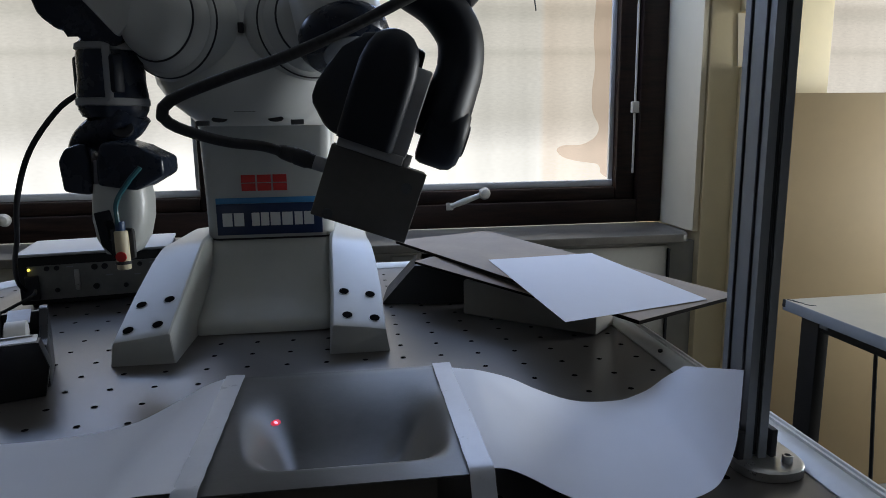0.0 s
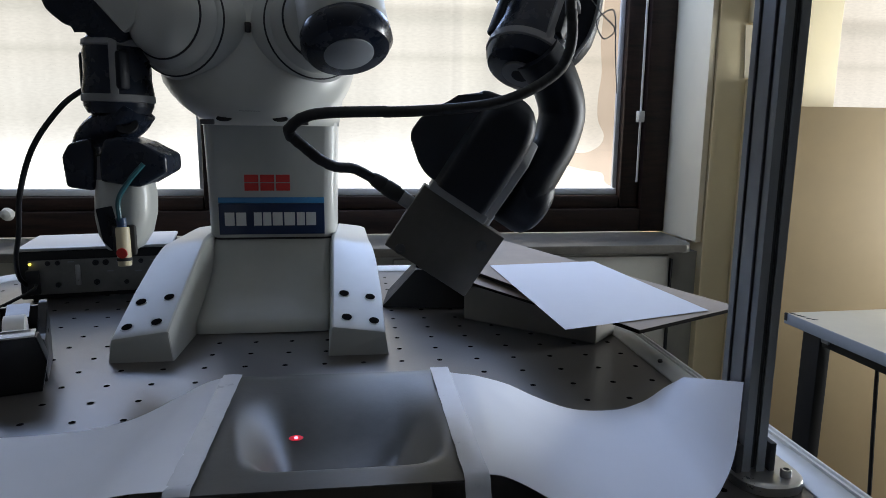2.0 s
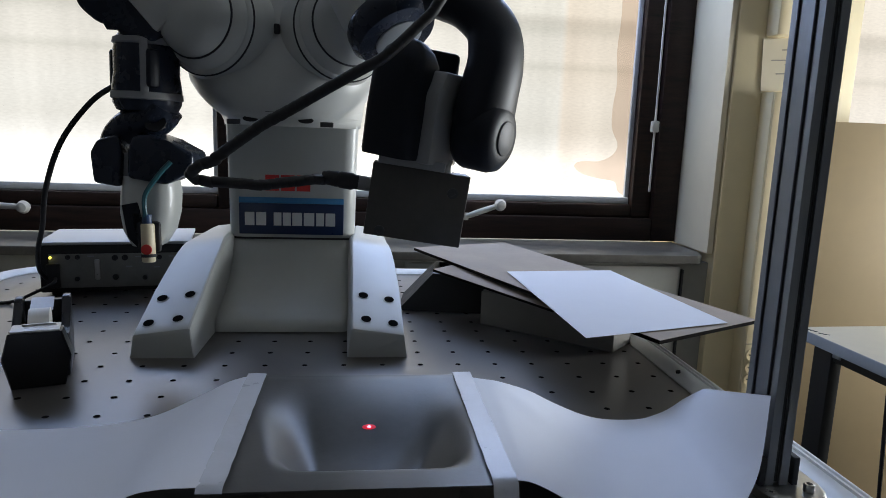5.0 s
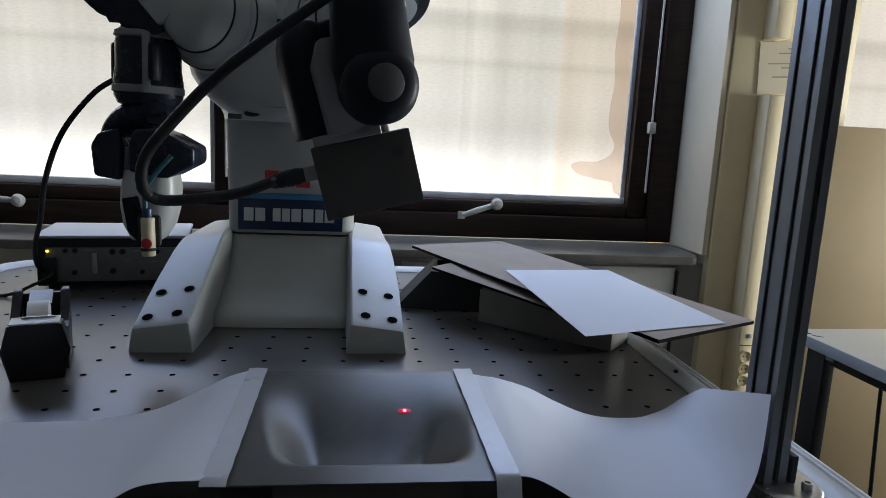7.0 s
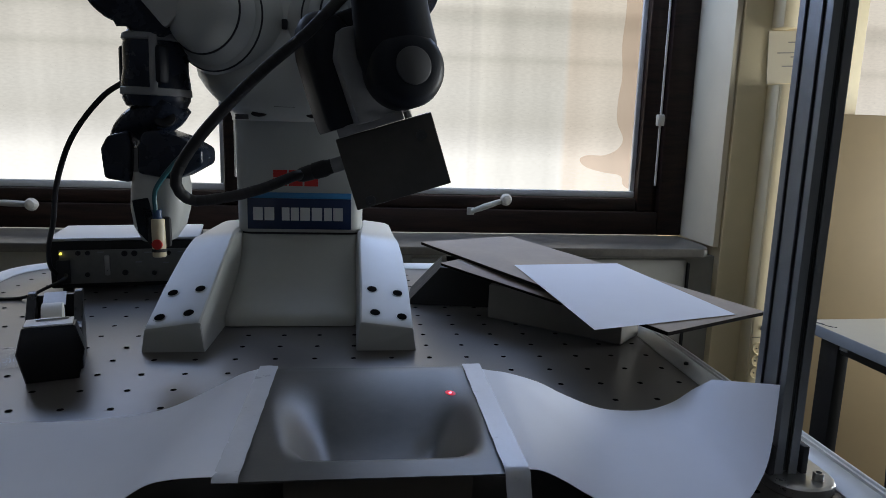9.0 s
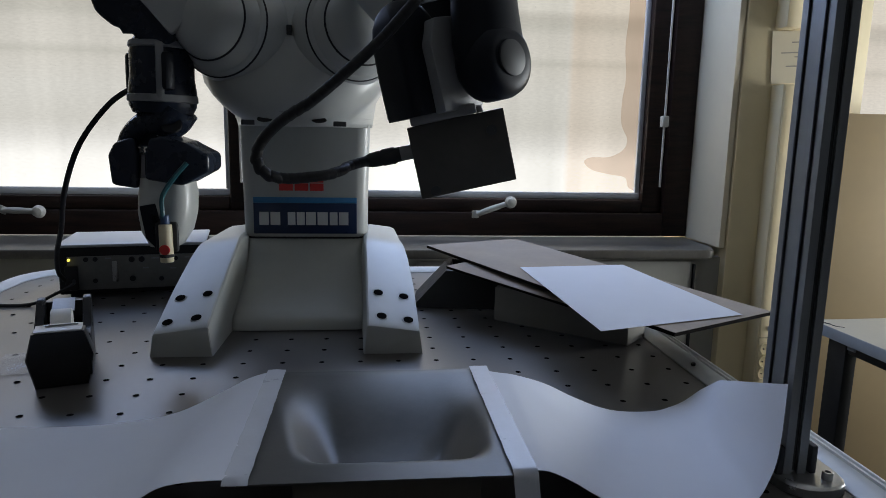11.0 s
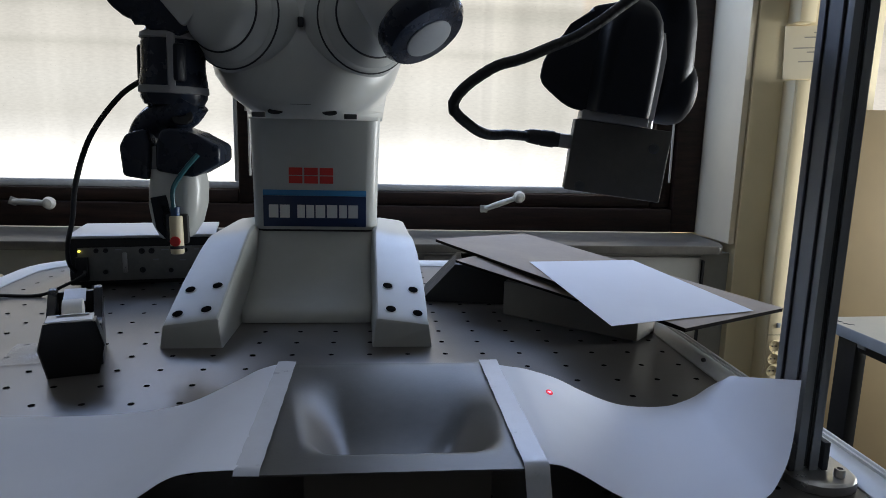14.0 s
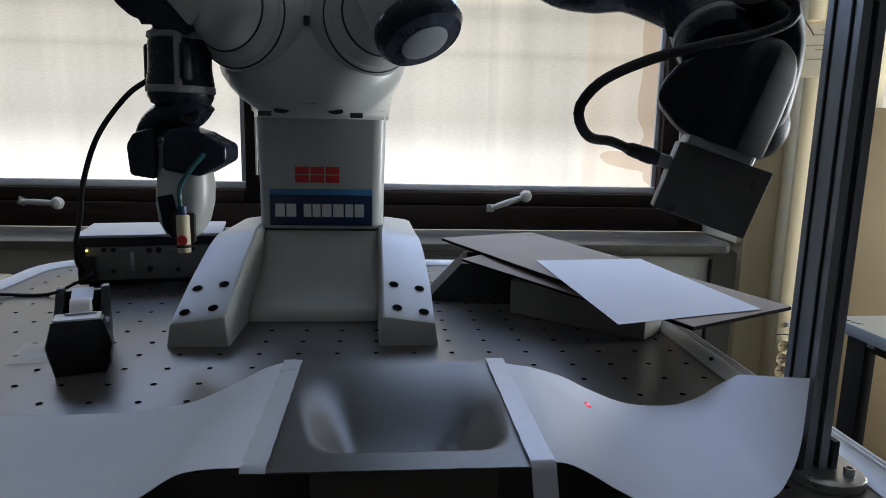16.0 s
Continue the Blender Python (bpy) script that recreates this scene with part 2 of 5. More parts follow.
def part(name, bm, material, parent=None, label="", angle=38):
    bmesh.ops.recalc_face_normals(bm, faces=bm.faces)
    smooth(bm, angle)
    me = bpy.data.meshes.new(name)
    bm.to_mesh(me)
    bm.free()
    me.materials.append(material)
    ob = new(name, me)
    if parent is not None:
        ob.parent = parent
    if label:
        ob["label"] = label
    return ob


def thing(name, label, category, m=None, group="", kind=""):
    ob = tagged(new(name), label, category, group, kind)
    if m is not None:
        ob.matrix_basis = m
    return ob


def box(x0, x1, y0, y1, z0, z1, bevel=0.0, seg=2, bm=None, m=None):
    """A block between the given sides, its edges rounded by bevel."""
    b = bmesh.new()
    bmesh.ops.create_cube(b, size=1)
    bmesh.ops.transform(b, verts=b.verts, matrix=Matrix.Translation(((x0 + x1) / 2, (y0 + y1) / 2, (z0 + z1) / 2)) @ Matrix.Diagonal((x1 - x0, y1 - y0, z1 - z0, 1)))
    if bevel:
        bmesh.ops.bevel(b, geom=list(b.edges), offset=bevel, segments=seg, affect="EDGES", profile=0.5)
    return merge(b, bm, m)


def merge(b, bm=None, m=None):
    if m is not None:
        bmesh.ops.transform(b, verts=b.verts, matrix=m)
    if bm is None:
        return b
    me = bpy.data.meshes.new("tmp")
    b.to_mesh(me)
    b.free()
    bm.from_mesh(me)
    bpy.data.meshes.remove(me)
    return bm


def lathe(profile, seg=32, m=None, bm=None):
    """Turns (radius, height) pairs round the z axis; closes the ends."""
    b = bmesh.new()
    rings = []
    for r, z in profile:
        rings.append([b.verts.new((r * math.cos(2 * math.pi * k / seg), r * math.sin(2 * math.pi * k / seg), z)) for k in range(seg)])
    for a, c in zip(rings, rings[1:]):
        for k in range(seg):
            b.faces.new((a[k], a[(k + 1) % seg], c[(k + 1) % seg], c[k]))
    b.faces.new(rings[0][::-1])
    b.faces.new(rings[-1])
    return merge(b, bm, m)


def along(a, c):
    """The pose whose z axis runs from a to c."""
    a, c = Vector(a), Vector(c)
    return Matrix.Translation(a) @ (c - a).to_track_quat("Z", "Y").to_matrix().to_4x4()


def rod(a, c, r, seg=16, bevel=0.0, bm=None):
    n = (Vector(c) - Vector(a)).length
    prof = [(r, 0), (r, n)] if not bevel else [(r - bevel, 0), (r - bevel * 0.3, bevel * 0.3), (r, bevel), (r, n - bevel), (r - bevel * 0.3, n - bevel * 0.3), (r - bevel, n)]
    return lathe(prof, seg, along(a, c), bm)


def spline(points, per=8):
    """A smooth line through the points."""
    p = [Vector(q) for q in points]
    p = [2 * p[0] - p[1]] + p + [2 * p[-1] - p[-2]]
    out = []
    for i in range(1, len(p) - 2):
        for k in range(per):
            t = k / per
            a, b2, c, d = p[i - 1], p[i], p[i + 1], p[i + 2]
            out.append(0.5 * ((2 * b2) + (c - a) * t + (2 * a - 5 * b2 + 4 * c - d) * t * t + (3 * b2 - a - 3 * c + d) * t ** 3))
    out.append(p[-2])
    return out


def tube(points, radii, seg=12, per=8, flat=1.0, bm=None, m=None):
    """A tube along a smooth line; radii at the points, blended between. flat squeezes it across."""
    line = spline(points, per)
    n = len(points)
    b = bmesh.new()
    rings = []
    side = None
    for i, q in enumerate(line):
        f = i / per
        k = min(int(f), n - 2)
        r = radii if isinstance(radii, (int, float)) else radii[k] + (radii[k + 1] - radii[k]) * (f - k)
        d = (line[min(i + 1, len(line) - 1)] - line[max(i - 1, 0)]).normalized()
        if side is None:
            side = d.cross(Vector((0.13, 1, 0.07))).normalized()
        side = (side - d * side.dot(d)).normalized()
        up = d.cross(side)
        rings.append([b.verts.new(q + r * (math.cos(2 * math.pi * j / seg) * side + flat * math.sin(2 * math.pi * j / seg) * up)) for j in range(seg)])
    for a, c in zip(rings, rings[1:]):
        for k in range(seg):
            b.faces.new((a[k], a[(k + 1) % seg], c[(k + 1) % seg], c[k]))
    b.faces.new(rings[0][::-1])
    b.faces.new(rings[-1])
    return merge(b, bm, m)


def prism(outline, z0, z1, bevel=0.0, seg=2, m=None, bm=None):
    """An outline in x and y raised from z0 to z1, with rounded edges."""
    b = bmesh.new()
    low = [b.verts.new((x, y, z0)) for x, y in outline]
    top = [b.verts.new((x, y, z1)) for x, y in outline]
    n = len(outline)
    b.faces.new(low[::-1])
    b.faces.new(top)
    for k in range(n):
        b.faces.new((low[k], low[(k + 1) % n], top[(k + 1) % n], top[k]))
    if bevel:
        bmesh.ops.bevel(b, geom=list(b.edges), offset=bevel, segments=seg, affect="EDGES", profile=0.5)
    return merge(b, bm, m)


def loft(sections, bm=None, m=None):
    """Joins closed rings of equal count into a skin with closed ends."""
    b = bmesh.new()
    rings = [[b.verts.new(v) for v in s] for s in sections]
    n = len(rings[0])
    for a, c in zip(rings, rings[1:]):
        for k in range(n):
            b.faces.new((a[k], a[(k + 1) % n], c[(k + 1) % n], c[k]))
    b.faces.new(rings[0][::-1])
    b.faces.new(rings[-1])
    return merge(b, bm, m)


def rounded(cx, cy, hx, hy, r, z, per=5):
    """A ring of a rounded rectangle at height z."""
    out = []
    for sx, sy, a0 in ((1, 1, 0), (-1, 1, 90), (-1, -1, 180), (1, -1, 270)):
        for k in range(per):
            a = radians(a0 + 90 * k / (per - 1))
            out.append((cx + sx * (hx - r) + r * math.cos(a), cy + sy * (hy - r) + r * math.sin(a), z))
    return out


def sheet(line, y0, y1, thick, ny=10, bow=None):
    """A thin sheet: the (x, z) line drawn from y0 to y1, with thickness."""
    b = bmesh.new()
    top, low = [], []
    for i, (x, z) in enumerate(line):
        a, c = [], []
        for j in range(ny + 1):
            y = y0 + (y1 - y0) * j / ny
            dz = bow(x, y) if bow else 0
            a.append(b.verts.new((x, y, z + dz)))
            c.append(b.verts.new((x, y, z + dz - thick)))
        top.append(a)
        low.append(c)
    n = len(line)
    for i in range(n - 1):
        for j in range(ny):
            b.faces.new((top[i][j], top[i][j + 1], top[i + 1][j + 1], top[i + 1][j]))
            b.faces.new((low[i][j], low[i + 1][j], low[i + 1][j + 1], low[i][j + 1]))
    for i in range(n - 1):
        b.faces.new((top[i][0], top[i + 1][0], low[i + 1][0], low[i][0]))
        b.faces.new((top[i][ny], low[i][ny], low[i + 1][ny], top[i + 1][ny]))
    for j in range(ny):
        b.faces.new((top[0][j], low[0][j], low[0][j + 1], top[0][j + 1]))
        b.faces.new((top[-1][j], top[-1][j + 1], low[-1][j + 1], low[-1][j]))
    return b


def structure(name, bm, material, label="", parent=None):
    ob = part(name, bm, material, parent, label)
    ob["kind"] = "structure"
    return ob


# ---------------------------------------------------------------- the room
YW = 1.20          # inner face of the window wall
YF = 1.42          # face of the window frames
SILL = 0.865
X0, X1, Y0, HIGH = -2.6, 3.2, -3.2, 2.75


def build_room():
    structure("floor", box(X0, X1, Y0, 1.75, -0.1, 0.0), M_FLOOR, "grey linoleum floor of the laboratory")
    structure("ceiling", box(X0, X1, Y0, 1.75, HIGH, HIGH + 0.1), M_CEIL, "white painted ceiling")
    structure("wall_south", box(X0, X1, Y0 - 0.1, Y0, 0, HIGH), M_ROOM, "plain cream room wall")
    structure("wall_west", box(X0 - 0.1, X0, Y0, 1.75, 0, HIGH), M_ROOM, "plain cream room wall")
    # east wall pieces leave an unseen opening, added for the side fill lamp
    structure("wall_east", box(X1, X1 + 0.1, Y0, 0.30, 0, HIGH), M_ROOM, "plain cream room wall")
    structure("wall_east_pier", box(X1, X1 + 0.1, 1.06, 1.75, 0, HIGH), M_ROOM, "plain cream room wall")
    structure("wall_east_parapet", box(X1, X1 + 0.1, 0.30, 1.06, 0, 0.6), M_ROOM, "plain wall under an added opening out of view")
    structure("wall_east_lintel", box(X1, X1 + 0.1, 0.30, 1.06, 1.7, HIGH), M_ROOM, "plain wall over an added opening out of view")
    # window wall: parapet, lintel, piers
    structure("wall_north", box(X0, 1.236, YW + 0.03, 1.70, 0, 0.835), M_PANEL, "dull grey-green panelled parapet under the window sill")
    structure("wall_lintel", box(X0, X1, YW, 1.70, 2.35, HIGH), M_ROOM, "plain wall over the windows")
    structure("wall_pier", box(1.236, 1.62, YW, 1.70, 0, 2.35, 0.004), M_WALL, "cream painted wall pier between the windows")
    structure("wall_reveal", box(1.215, 1.232, YW + 0.005, 1.46, 0.868, 2.35), M_WALLG, "pale grey painted window reveal")
    structure("wall_parapet_2", box(1.62, X1, YW + 0.1, 1.70, 0, 1.0), M_WALL, "cream wall under the second window")
    structure("wall_pier_2", box(2.95, X1, YW + 0.1, 1.70, 1.0, 2.35), M_WALL, "cream wall beside the second window")
    structure("wall_pier_3", box(X0, -1.62, YW, 1.70, 0.835, 2.35), M_WALL, "cream wall beside the window")
    # the sill's board stops short of the reveal with a rounded corner
    edge = [(-1.62, YF + 0.02), (-1.62, YW - 0.019)]
    edge += [(1.172 + 0.026 * math.sin(radians(k * 18)), YW + 0.007 - 0.026 * math.cos(radians(k * 18))) for k in range(6)]
    edge += [(1.204, YW + 0.030), (1.217, YW + 0.060), (1.2145, YF + 0.02)]
    structure("window_sill", prism(edge, 0.8395, SILL, 0.005), M_SILL, "worn grey stone window sill")
    # joint and pipe on the parapet
    structure("panel_joint", box(1.145, 1.151, YW + 0.012, YW + 0.031, 0.35, 0.815), M_SEAM, "dark vertical panel joint")
    structure("panel_board", box(0.30, 1.143, YW + 0.016, YW + 0.029, 0.30, 0.825, 0.003), M_PANEL, "dull grey-green access panel")


def window_unit(name, x0, x1, z0, z1, label, latch_right):
    """A dark wooden casement with its glass, bead, latch and lever."""
    w = thing(name, label, "window", pose(0, YF, 0), kind="structure")
    f = 0.085
    # outer frame: two posts and two rails, with a stepped sash inside
    for nm, bm, mt in (("frame_post", box(x0, x0 + f, 0, 0.10, z0, z1, 0.004), M_WOOD), ("frame_post", box(x1 - f, x1, 0, 0.10, z0, z1, 0.004), M_WOOD),
                       ("frame_rail", box(x0 + f, x1 - f, 0.002, 0.10, z0, z0 + 0.075, 0.004), M_WOODH), ("frame_rail", box(x0 + f, x1 - f, 0.002, 0.10, z1 - 0.09, z1, 0.004), M_WOODH)):
        part(nm, bm, mt, w)
    s = 0.067
    a, b, c, d = x0 + f, x1 - f, z0 + 0.075, z1 - 0.09
    for nm, bm, mt in (("sash_stile", box(a, a + s, 0.022, 0.09, c, d, 0.008), M_WOOD), ("sash_stile", box(b - s, b, 0.022, 0.09, c, d, 0.008), M_WOOD),
                       ("sash_rail", box(a + s, b - s, 0.023, 0.09, c, c + 0.043, 0.008), M_WOODH), ("sash_rail", box(a + s, b - s, 0.023, 0.09, d - s, d, 0.008), M_WOODH)):
        part(nm, bm, mt, w)
    g0, g1, h0, h1 = a + s, b - s, c + 0.043, d - s
    bead = part("glazing_bead", box(g0, g1, 0.046, 0.064, h0, h0 + 0.022, 0.004), M_GASKET, w, "pale grey metal glazing bead")
    part("glazing_bead", box(g0, g0 + 0.012, 0.05, 0.064, h0 + 0.022, h1, 0.003), M_GASKET, w)
    part("glazing_bead", box(g1 - 0.016, g1, 0.05, 0.064, h0 + 0.022, h1, 0.003), M_GASKET, w)
    pane = part("pane", box(g0 + 0.004, g1 - 0.004, 0.066, 0.070, h0 + 0.01, h1), M_GLASS, w, "clear glass pane with a hazy film")
    pane.visible_shadow = False
    # espagnolette rod
    xr = b - 0.024 if latch_right else a + 0.024
    rodp = part("bolt_rod", rod((xr, -0.012, z0 + 0.165), (xr, -0.012, z1 - 0.2), 0.0038, 10), M_KNOB, w, "thin pale metal bolt rod")
    part("rod_guide", box(xr - 0.011, xr + 0.011, -0.022, 0.0, 1.226, 1.262, 0.003), M_KNOB, w)
    part("rod_guide", box(xr - 0.011, xr + 0.011, -0.022, 0.0, 1.75, 1.786, 0.003), M_KNOB, w)
    return w


def window_lever(m):
    w = thing("window_lever", "ivory lever latch with a round knob on the window frame", "window latch", m, group="window levers")
    part("backplate", box(-0.016, 0.008, -0.004, 0.0, -0.013, 0.011, 0.002), M_KNOB, w)
    part("arm", tube([(0, -0.010, 0), (0.04, -0.022, 0.017), (0.095, -0.030, 0.038)], [0.008, 0.010, 0.008], 12, 5), M_KNOB, w)
    part("knob", lathe([(0.004, -0.019), (0.014, -0.015), (0.0195, 0.0), (0.014, 0.015), (0.004, 0.019)], 20, pose(0.103, -0.032, 0.041, 90)), M_KNOB, w, "round ivory knob")
    return w


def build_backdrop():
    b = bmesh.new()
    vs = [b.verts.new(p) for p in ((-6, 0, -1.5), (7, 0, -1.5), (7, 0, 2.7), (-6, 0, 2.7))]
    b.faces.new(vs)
    ob = structure("backdrop", b, M_FACADE, "glowing backdrop of a pale sunlit house front across the street")
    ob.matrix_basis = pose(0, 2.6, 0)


build_room()
window_unit("window_1", -0.113, 1.214, SILL + 0.004, 2.33, "dark-stained wooden casement window with a bright hazy pane", True)
window_unit("window_2", -1.60, -0.115, SILL + 0.004, 2.33, "dark-stained wooden casement window beside the first", True)
window_lever(pose(0.505, YF - 0.001, 0.941))
window_lever(pose(-0.915, YF - 0.001, 0.944, 0, 22, 0))
build_backdrop()


def tint_patch():
    """A thin brown-tinted sheet added on the pane, for the unsunlit part of the view at its edge."""
    m = bpy.data.materials.new("brown_tint")
    m.use_nodes = True
    n, l = m.node_tree.nodes, m.node_tree.links
    n.remove(n["Principled BSDF"])
    t = n.new("ShaderNodeBsdfTransparent")
    t.inputs[0].default_value = (0.90, 0.85, 0.815, 1)
    l.new(t.outputs[0], n["Material Output"].inputs[0])
    p = thing("window_tint", "added brownish tint over the darker view at the pane's edge", "window film", pose(-0.004, 1.484, -0.016))
    o = spline([(1.052, 0, 1.03), (1.030, 0, 1.045), (1.018, 0, 1.075), (0.96, 0, 1.085), (0.90, 0, 1.10), (0.875, 0, 1.125), (0.90, 0, 1.14), (0.96, 0, 1.142), (1.005, 0, 1.165),
                (1.018, 0, 1.20), (0.995, 0, 1.25), (0.992, 0, 1.32), (1.0, 0, 1.40), (0.992, 0, 1.50), (0.998, 0, 1.62), (0.99, 0, 1.8), (1.0, 0, 2.0), (1.052, 0, 2.05)], 5)
    # flat tinted outline that darkens the view behind it
    ob = part("film", prism([(v.x, v.z) for v in o], 0, 0.0006, 0, 2, pose(0, 0.0, 0, 90)), m, p)
    ob.visible_shadow = False


tint_patch()


# ---------------------------------------------------------------- the work table
def build_table():
    t = thing("work_table", "grey perforated metal work table with white edging and rounded corners", "work table", pose(0, 0, TOP))
    x0, x1, y0, y1, r = -0.495, 0.572, -0.42, 0.712, 0.085
    outline = []
    for cx, cy, a0 in ((x1 - r, y1 - r, 0), (x0 + r, y1 - r, 90), (x0 + r, y0 + r, 180), (x1 - r, y0 + r, 270)):
        for k in range(7):
            a = radians(a0 + 15 * k)
            outline.append((cx + r * math.cos(a), cy + r * math.sin(a)))
    part("tabletop", prism(outline, -0.025, 0.0, 0.002), M_TABLE, t)
    # white rim round the top
    b = bmesh.new()
    n = len(outline)
    rows = []
    for x, y in outline:
        o = Vector((x, y))
        c = Vector((min(max(x, x0 + r), x1 - r), min(max(y, y0 + r), y1 - r)))
        u = (o - c).normalized()
        rows.append([b.verts.new((*(o + u * k), z)) for k, z in ((0.001, -0.03), (0.001, 0.001), (0.010, 0.0075), (0.021, 0.0090), (0.026, 0.0070), (0.027, -0.036), (0.001, -0.036))])
    for i in range(n):
        a, c = rows[i], rows[(i + 1) % n]
        for k in range(6):
            b.faces.new((a[k], c[k], c[k + 1], a[k + 1]))
        b.faces.new((a[6], c[6], c[0], a[0]))
    part("rim", b, M_RAIL, t, "white enamelled edge strip")
    # threaded holes on a 50 mm grid, countersunk rings with dark bores
    b = bmesh.new()
    seg = 12
    for i in range(-11, 13):
        for j in range(-8, 15):
            x, y = i * 0.05, j * 0.05
            if not (x0 + 0.03 < x < x1 - 0.02 and y0 + 0.03 < y < y1 - 0.02):
                continue
            lo = [b.verts.new((x + 0.0036 * math.cos(2 * math.pi * k / seg), y + 0.0036 * math.sin(2 * math.pi * k / seg), 0.0006)) for k in range(seg)]
            b.faces.new(lo)
    ob = part("perforation", b, M_HOLE, t, "rows of dark threaded holes")
    ob["kind"] = "stuff"
    for x in (x0 + 0.09, x1 - 0.09):
        for y in (y0 + 0.09, y1 - 0.09):
            part("leg", box(x - 0.03, x + 0.03, y - 0.03, y + 0.03, -TOP, -0.027, 0.004), M_BLACKM, t)
    return t


def build_edge_bar():
    e = thing("edge_bar", "thin white enamelled strip along the table edge", "bar", pose(0.5975, 0, TOP))
    o = [(-0.004, 0.0094), (0.0045, 0.0094), (0.0045, 0.0120), (0.0035, 0.0132), (0.0012, 0.0132), (0.0005, 0.0112), (-0.0015, 0.0112), (-0.0022, 0.0124), (-0.004, 0.0124)]
    part("bar", prism(o, 0, 0.66, 0, 2, pose(0, 0.262, 0, 90)), M_RAIL, e)
    part("end_cap", box(-0.0215, 0.0048, 0.2625, 0.2665, 0.0095, 0.0140, 0.0008), M_PRINT, e, "pale end cap")
    part("end_screw", rod((-0.0170, 0.094, 0.0072), (-0.0175, 0.094, 0.0100), 0.0030, 10), M_SEAM, e)


# ---------------------------------------------------------------- profile post on the table's corner
def build_post():
    p = thing("profile_post", "upright slotted aluminium profile post bolted to the table edge", "post", pose(0.5325, -0.1685, TOP))
    h, wx, wy = 1.75, 0.0105, 0.0215
    o = []

    def slot(side, at, half):
        """One groove in a face: points run along the face."""
        return [(at - 0.0028, half), (at - 0.0028, half - 0.0014), (at - 0.0052, half - 0.0042), (at + 0.0052, half - 0.0042), (at + 0.0028, half - 0.0014), (at + 0.0028, half)]
    for s, q in slot(0, -0.011, wx) + slot(0, 0.011, wx):
        o.append((q, s))
    o.append((wx, wy))
    for s, q in slot(0, 0, wy):
        o.append((-s, q))
    o.append((-wx, wy))
    for s, q in slot(0, -0.011, wx) + slot(0, 0.011, wx):
        o.append((-q, -s))
    o.append((-wx, -wy))
    for s, q in slot(0, 0, wy):
        o.append((s, -q))
    o.append((wx, -wy))
    part("profile", prism(o, 0.010, h), M_ALU, p, angle=20)
    for y in (-0.011, 0.011):
        for sx in (-1, 1):
            part("groove_strip", box(sx * (wx - 0.0040) - 0.0004, sx * (wx - 0.0040) + 0.0004, y - 0.0026, y + 0.0026, 0.012, h), M_ALUDARK, p)
    part("groove_strip", box(-0.0026, 0.0026, -wy + 0.0036, -wy + 0.0044, 0.012, h), M_ALUDARK, p)
    part("base_plate", loft([rounded(0.012, -0.008, 0.030, 0.040, 0.026, 0.0005), rounded(0.012, -0.008, 0.030, 0.040, 0.026, 0.008), rounded(0.012, -0.008, 0.028, 0.038, 0.025, 0.0098)]), M_STEEL, p, "rounded metal base plate")
    part("bracket", box(0.0140, 0.0195, -0.0225, 0.0235, 0.0102, 0.0360, 0.0008), M_ALUDARK, p, "upright steel bracket")
    part("bracket", box(-0.0170, -0.0112, -0.0225, 0.0235, 0.0102, 0.0360, 0.0008), M_ALUDARK, p, "dark blue-grey bracket")
    for y in (-0.032, 0.018):
        part("bolt", lathe([(0.0046, 0), (0.0046, 0.006), (0.0040, 0.0068), (0.0027, 0.0068), (0.0026, 0.0034)], 16, pose(0.0235, y, 0.0100)), M_STEEL, p, "socket-head bolt")
    return p


# ---------------------------------------------------------------- formed sheet, papers and tape
PLATE_Z = 0.948


def ease(a, b, x):
    k = min(1.0, max(0.0, (x - a) / (b - a)))
    return k * k * (3 - 2 * k)


def bowl(x, y):
    """Depth of the pressed hollow at x, y: a long slope falls from the back to a steep wall behind the front lip."""
    v = (y + 0.120) / 0.108
    u = (x - 0.178 + 0.004 * v) / (0.094 * (1.0 + 0.24 * v))
    slope = min(1.0, max(0.0, (0.90 - v) / 1.52))
    slope = slope - 0.06 * math.sin(2 * math.pi * slope)
    wall = ease(-0.90, -0.60, v)
    side = 1.0 - ease(0.50, 1.06, abs(u))
    # a soft fold runs out of the hollow toward the front corner
    fold = -0.0042 * math.exp(-((u - 0.62 - 0.55 * v) / 0.14) ** 2) * math.exp(-((v + 0.30) / 0.42) ** 2)
    return (-0.034 * slope + fold) * wall * side


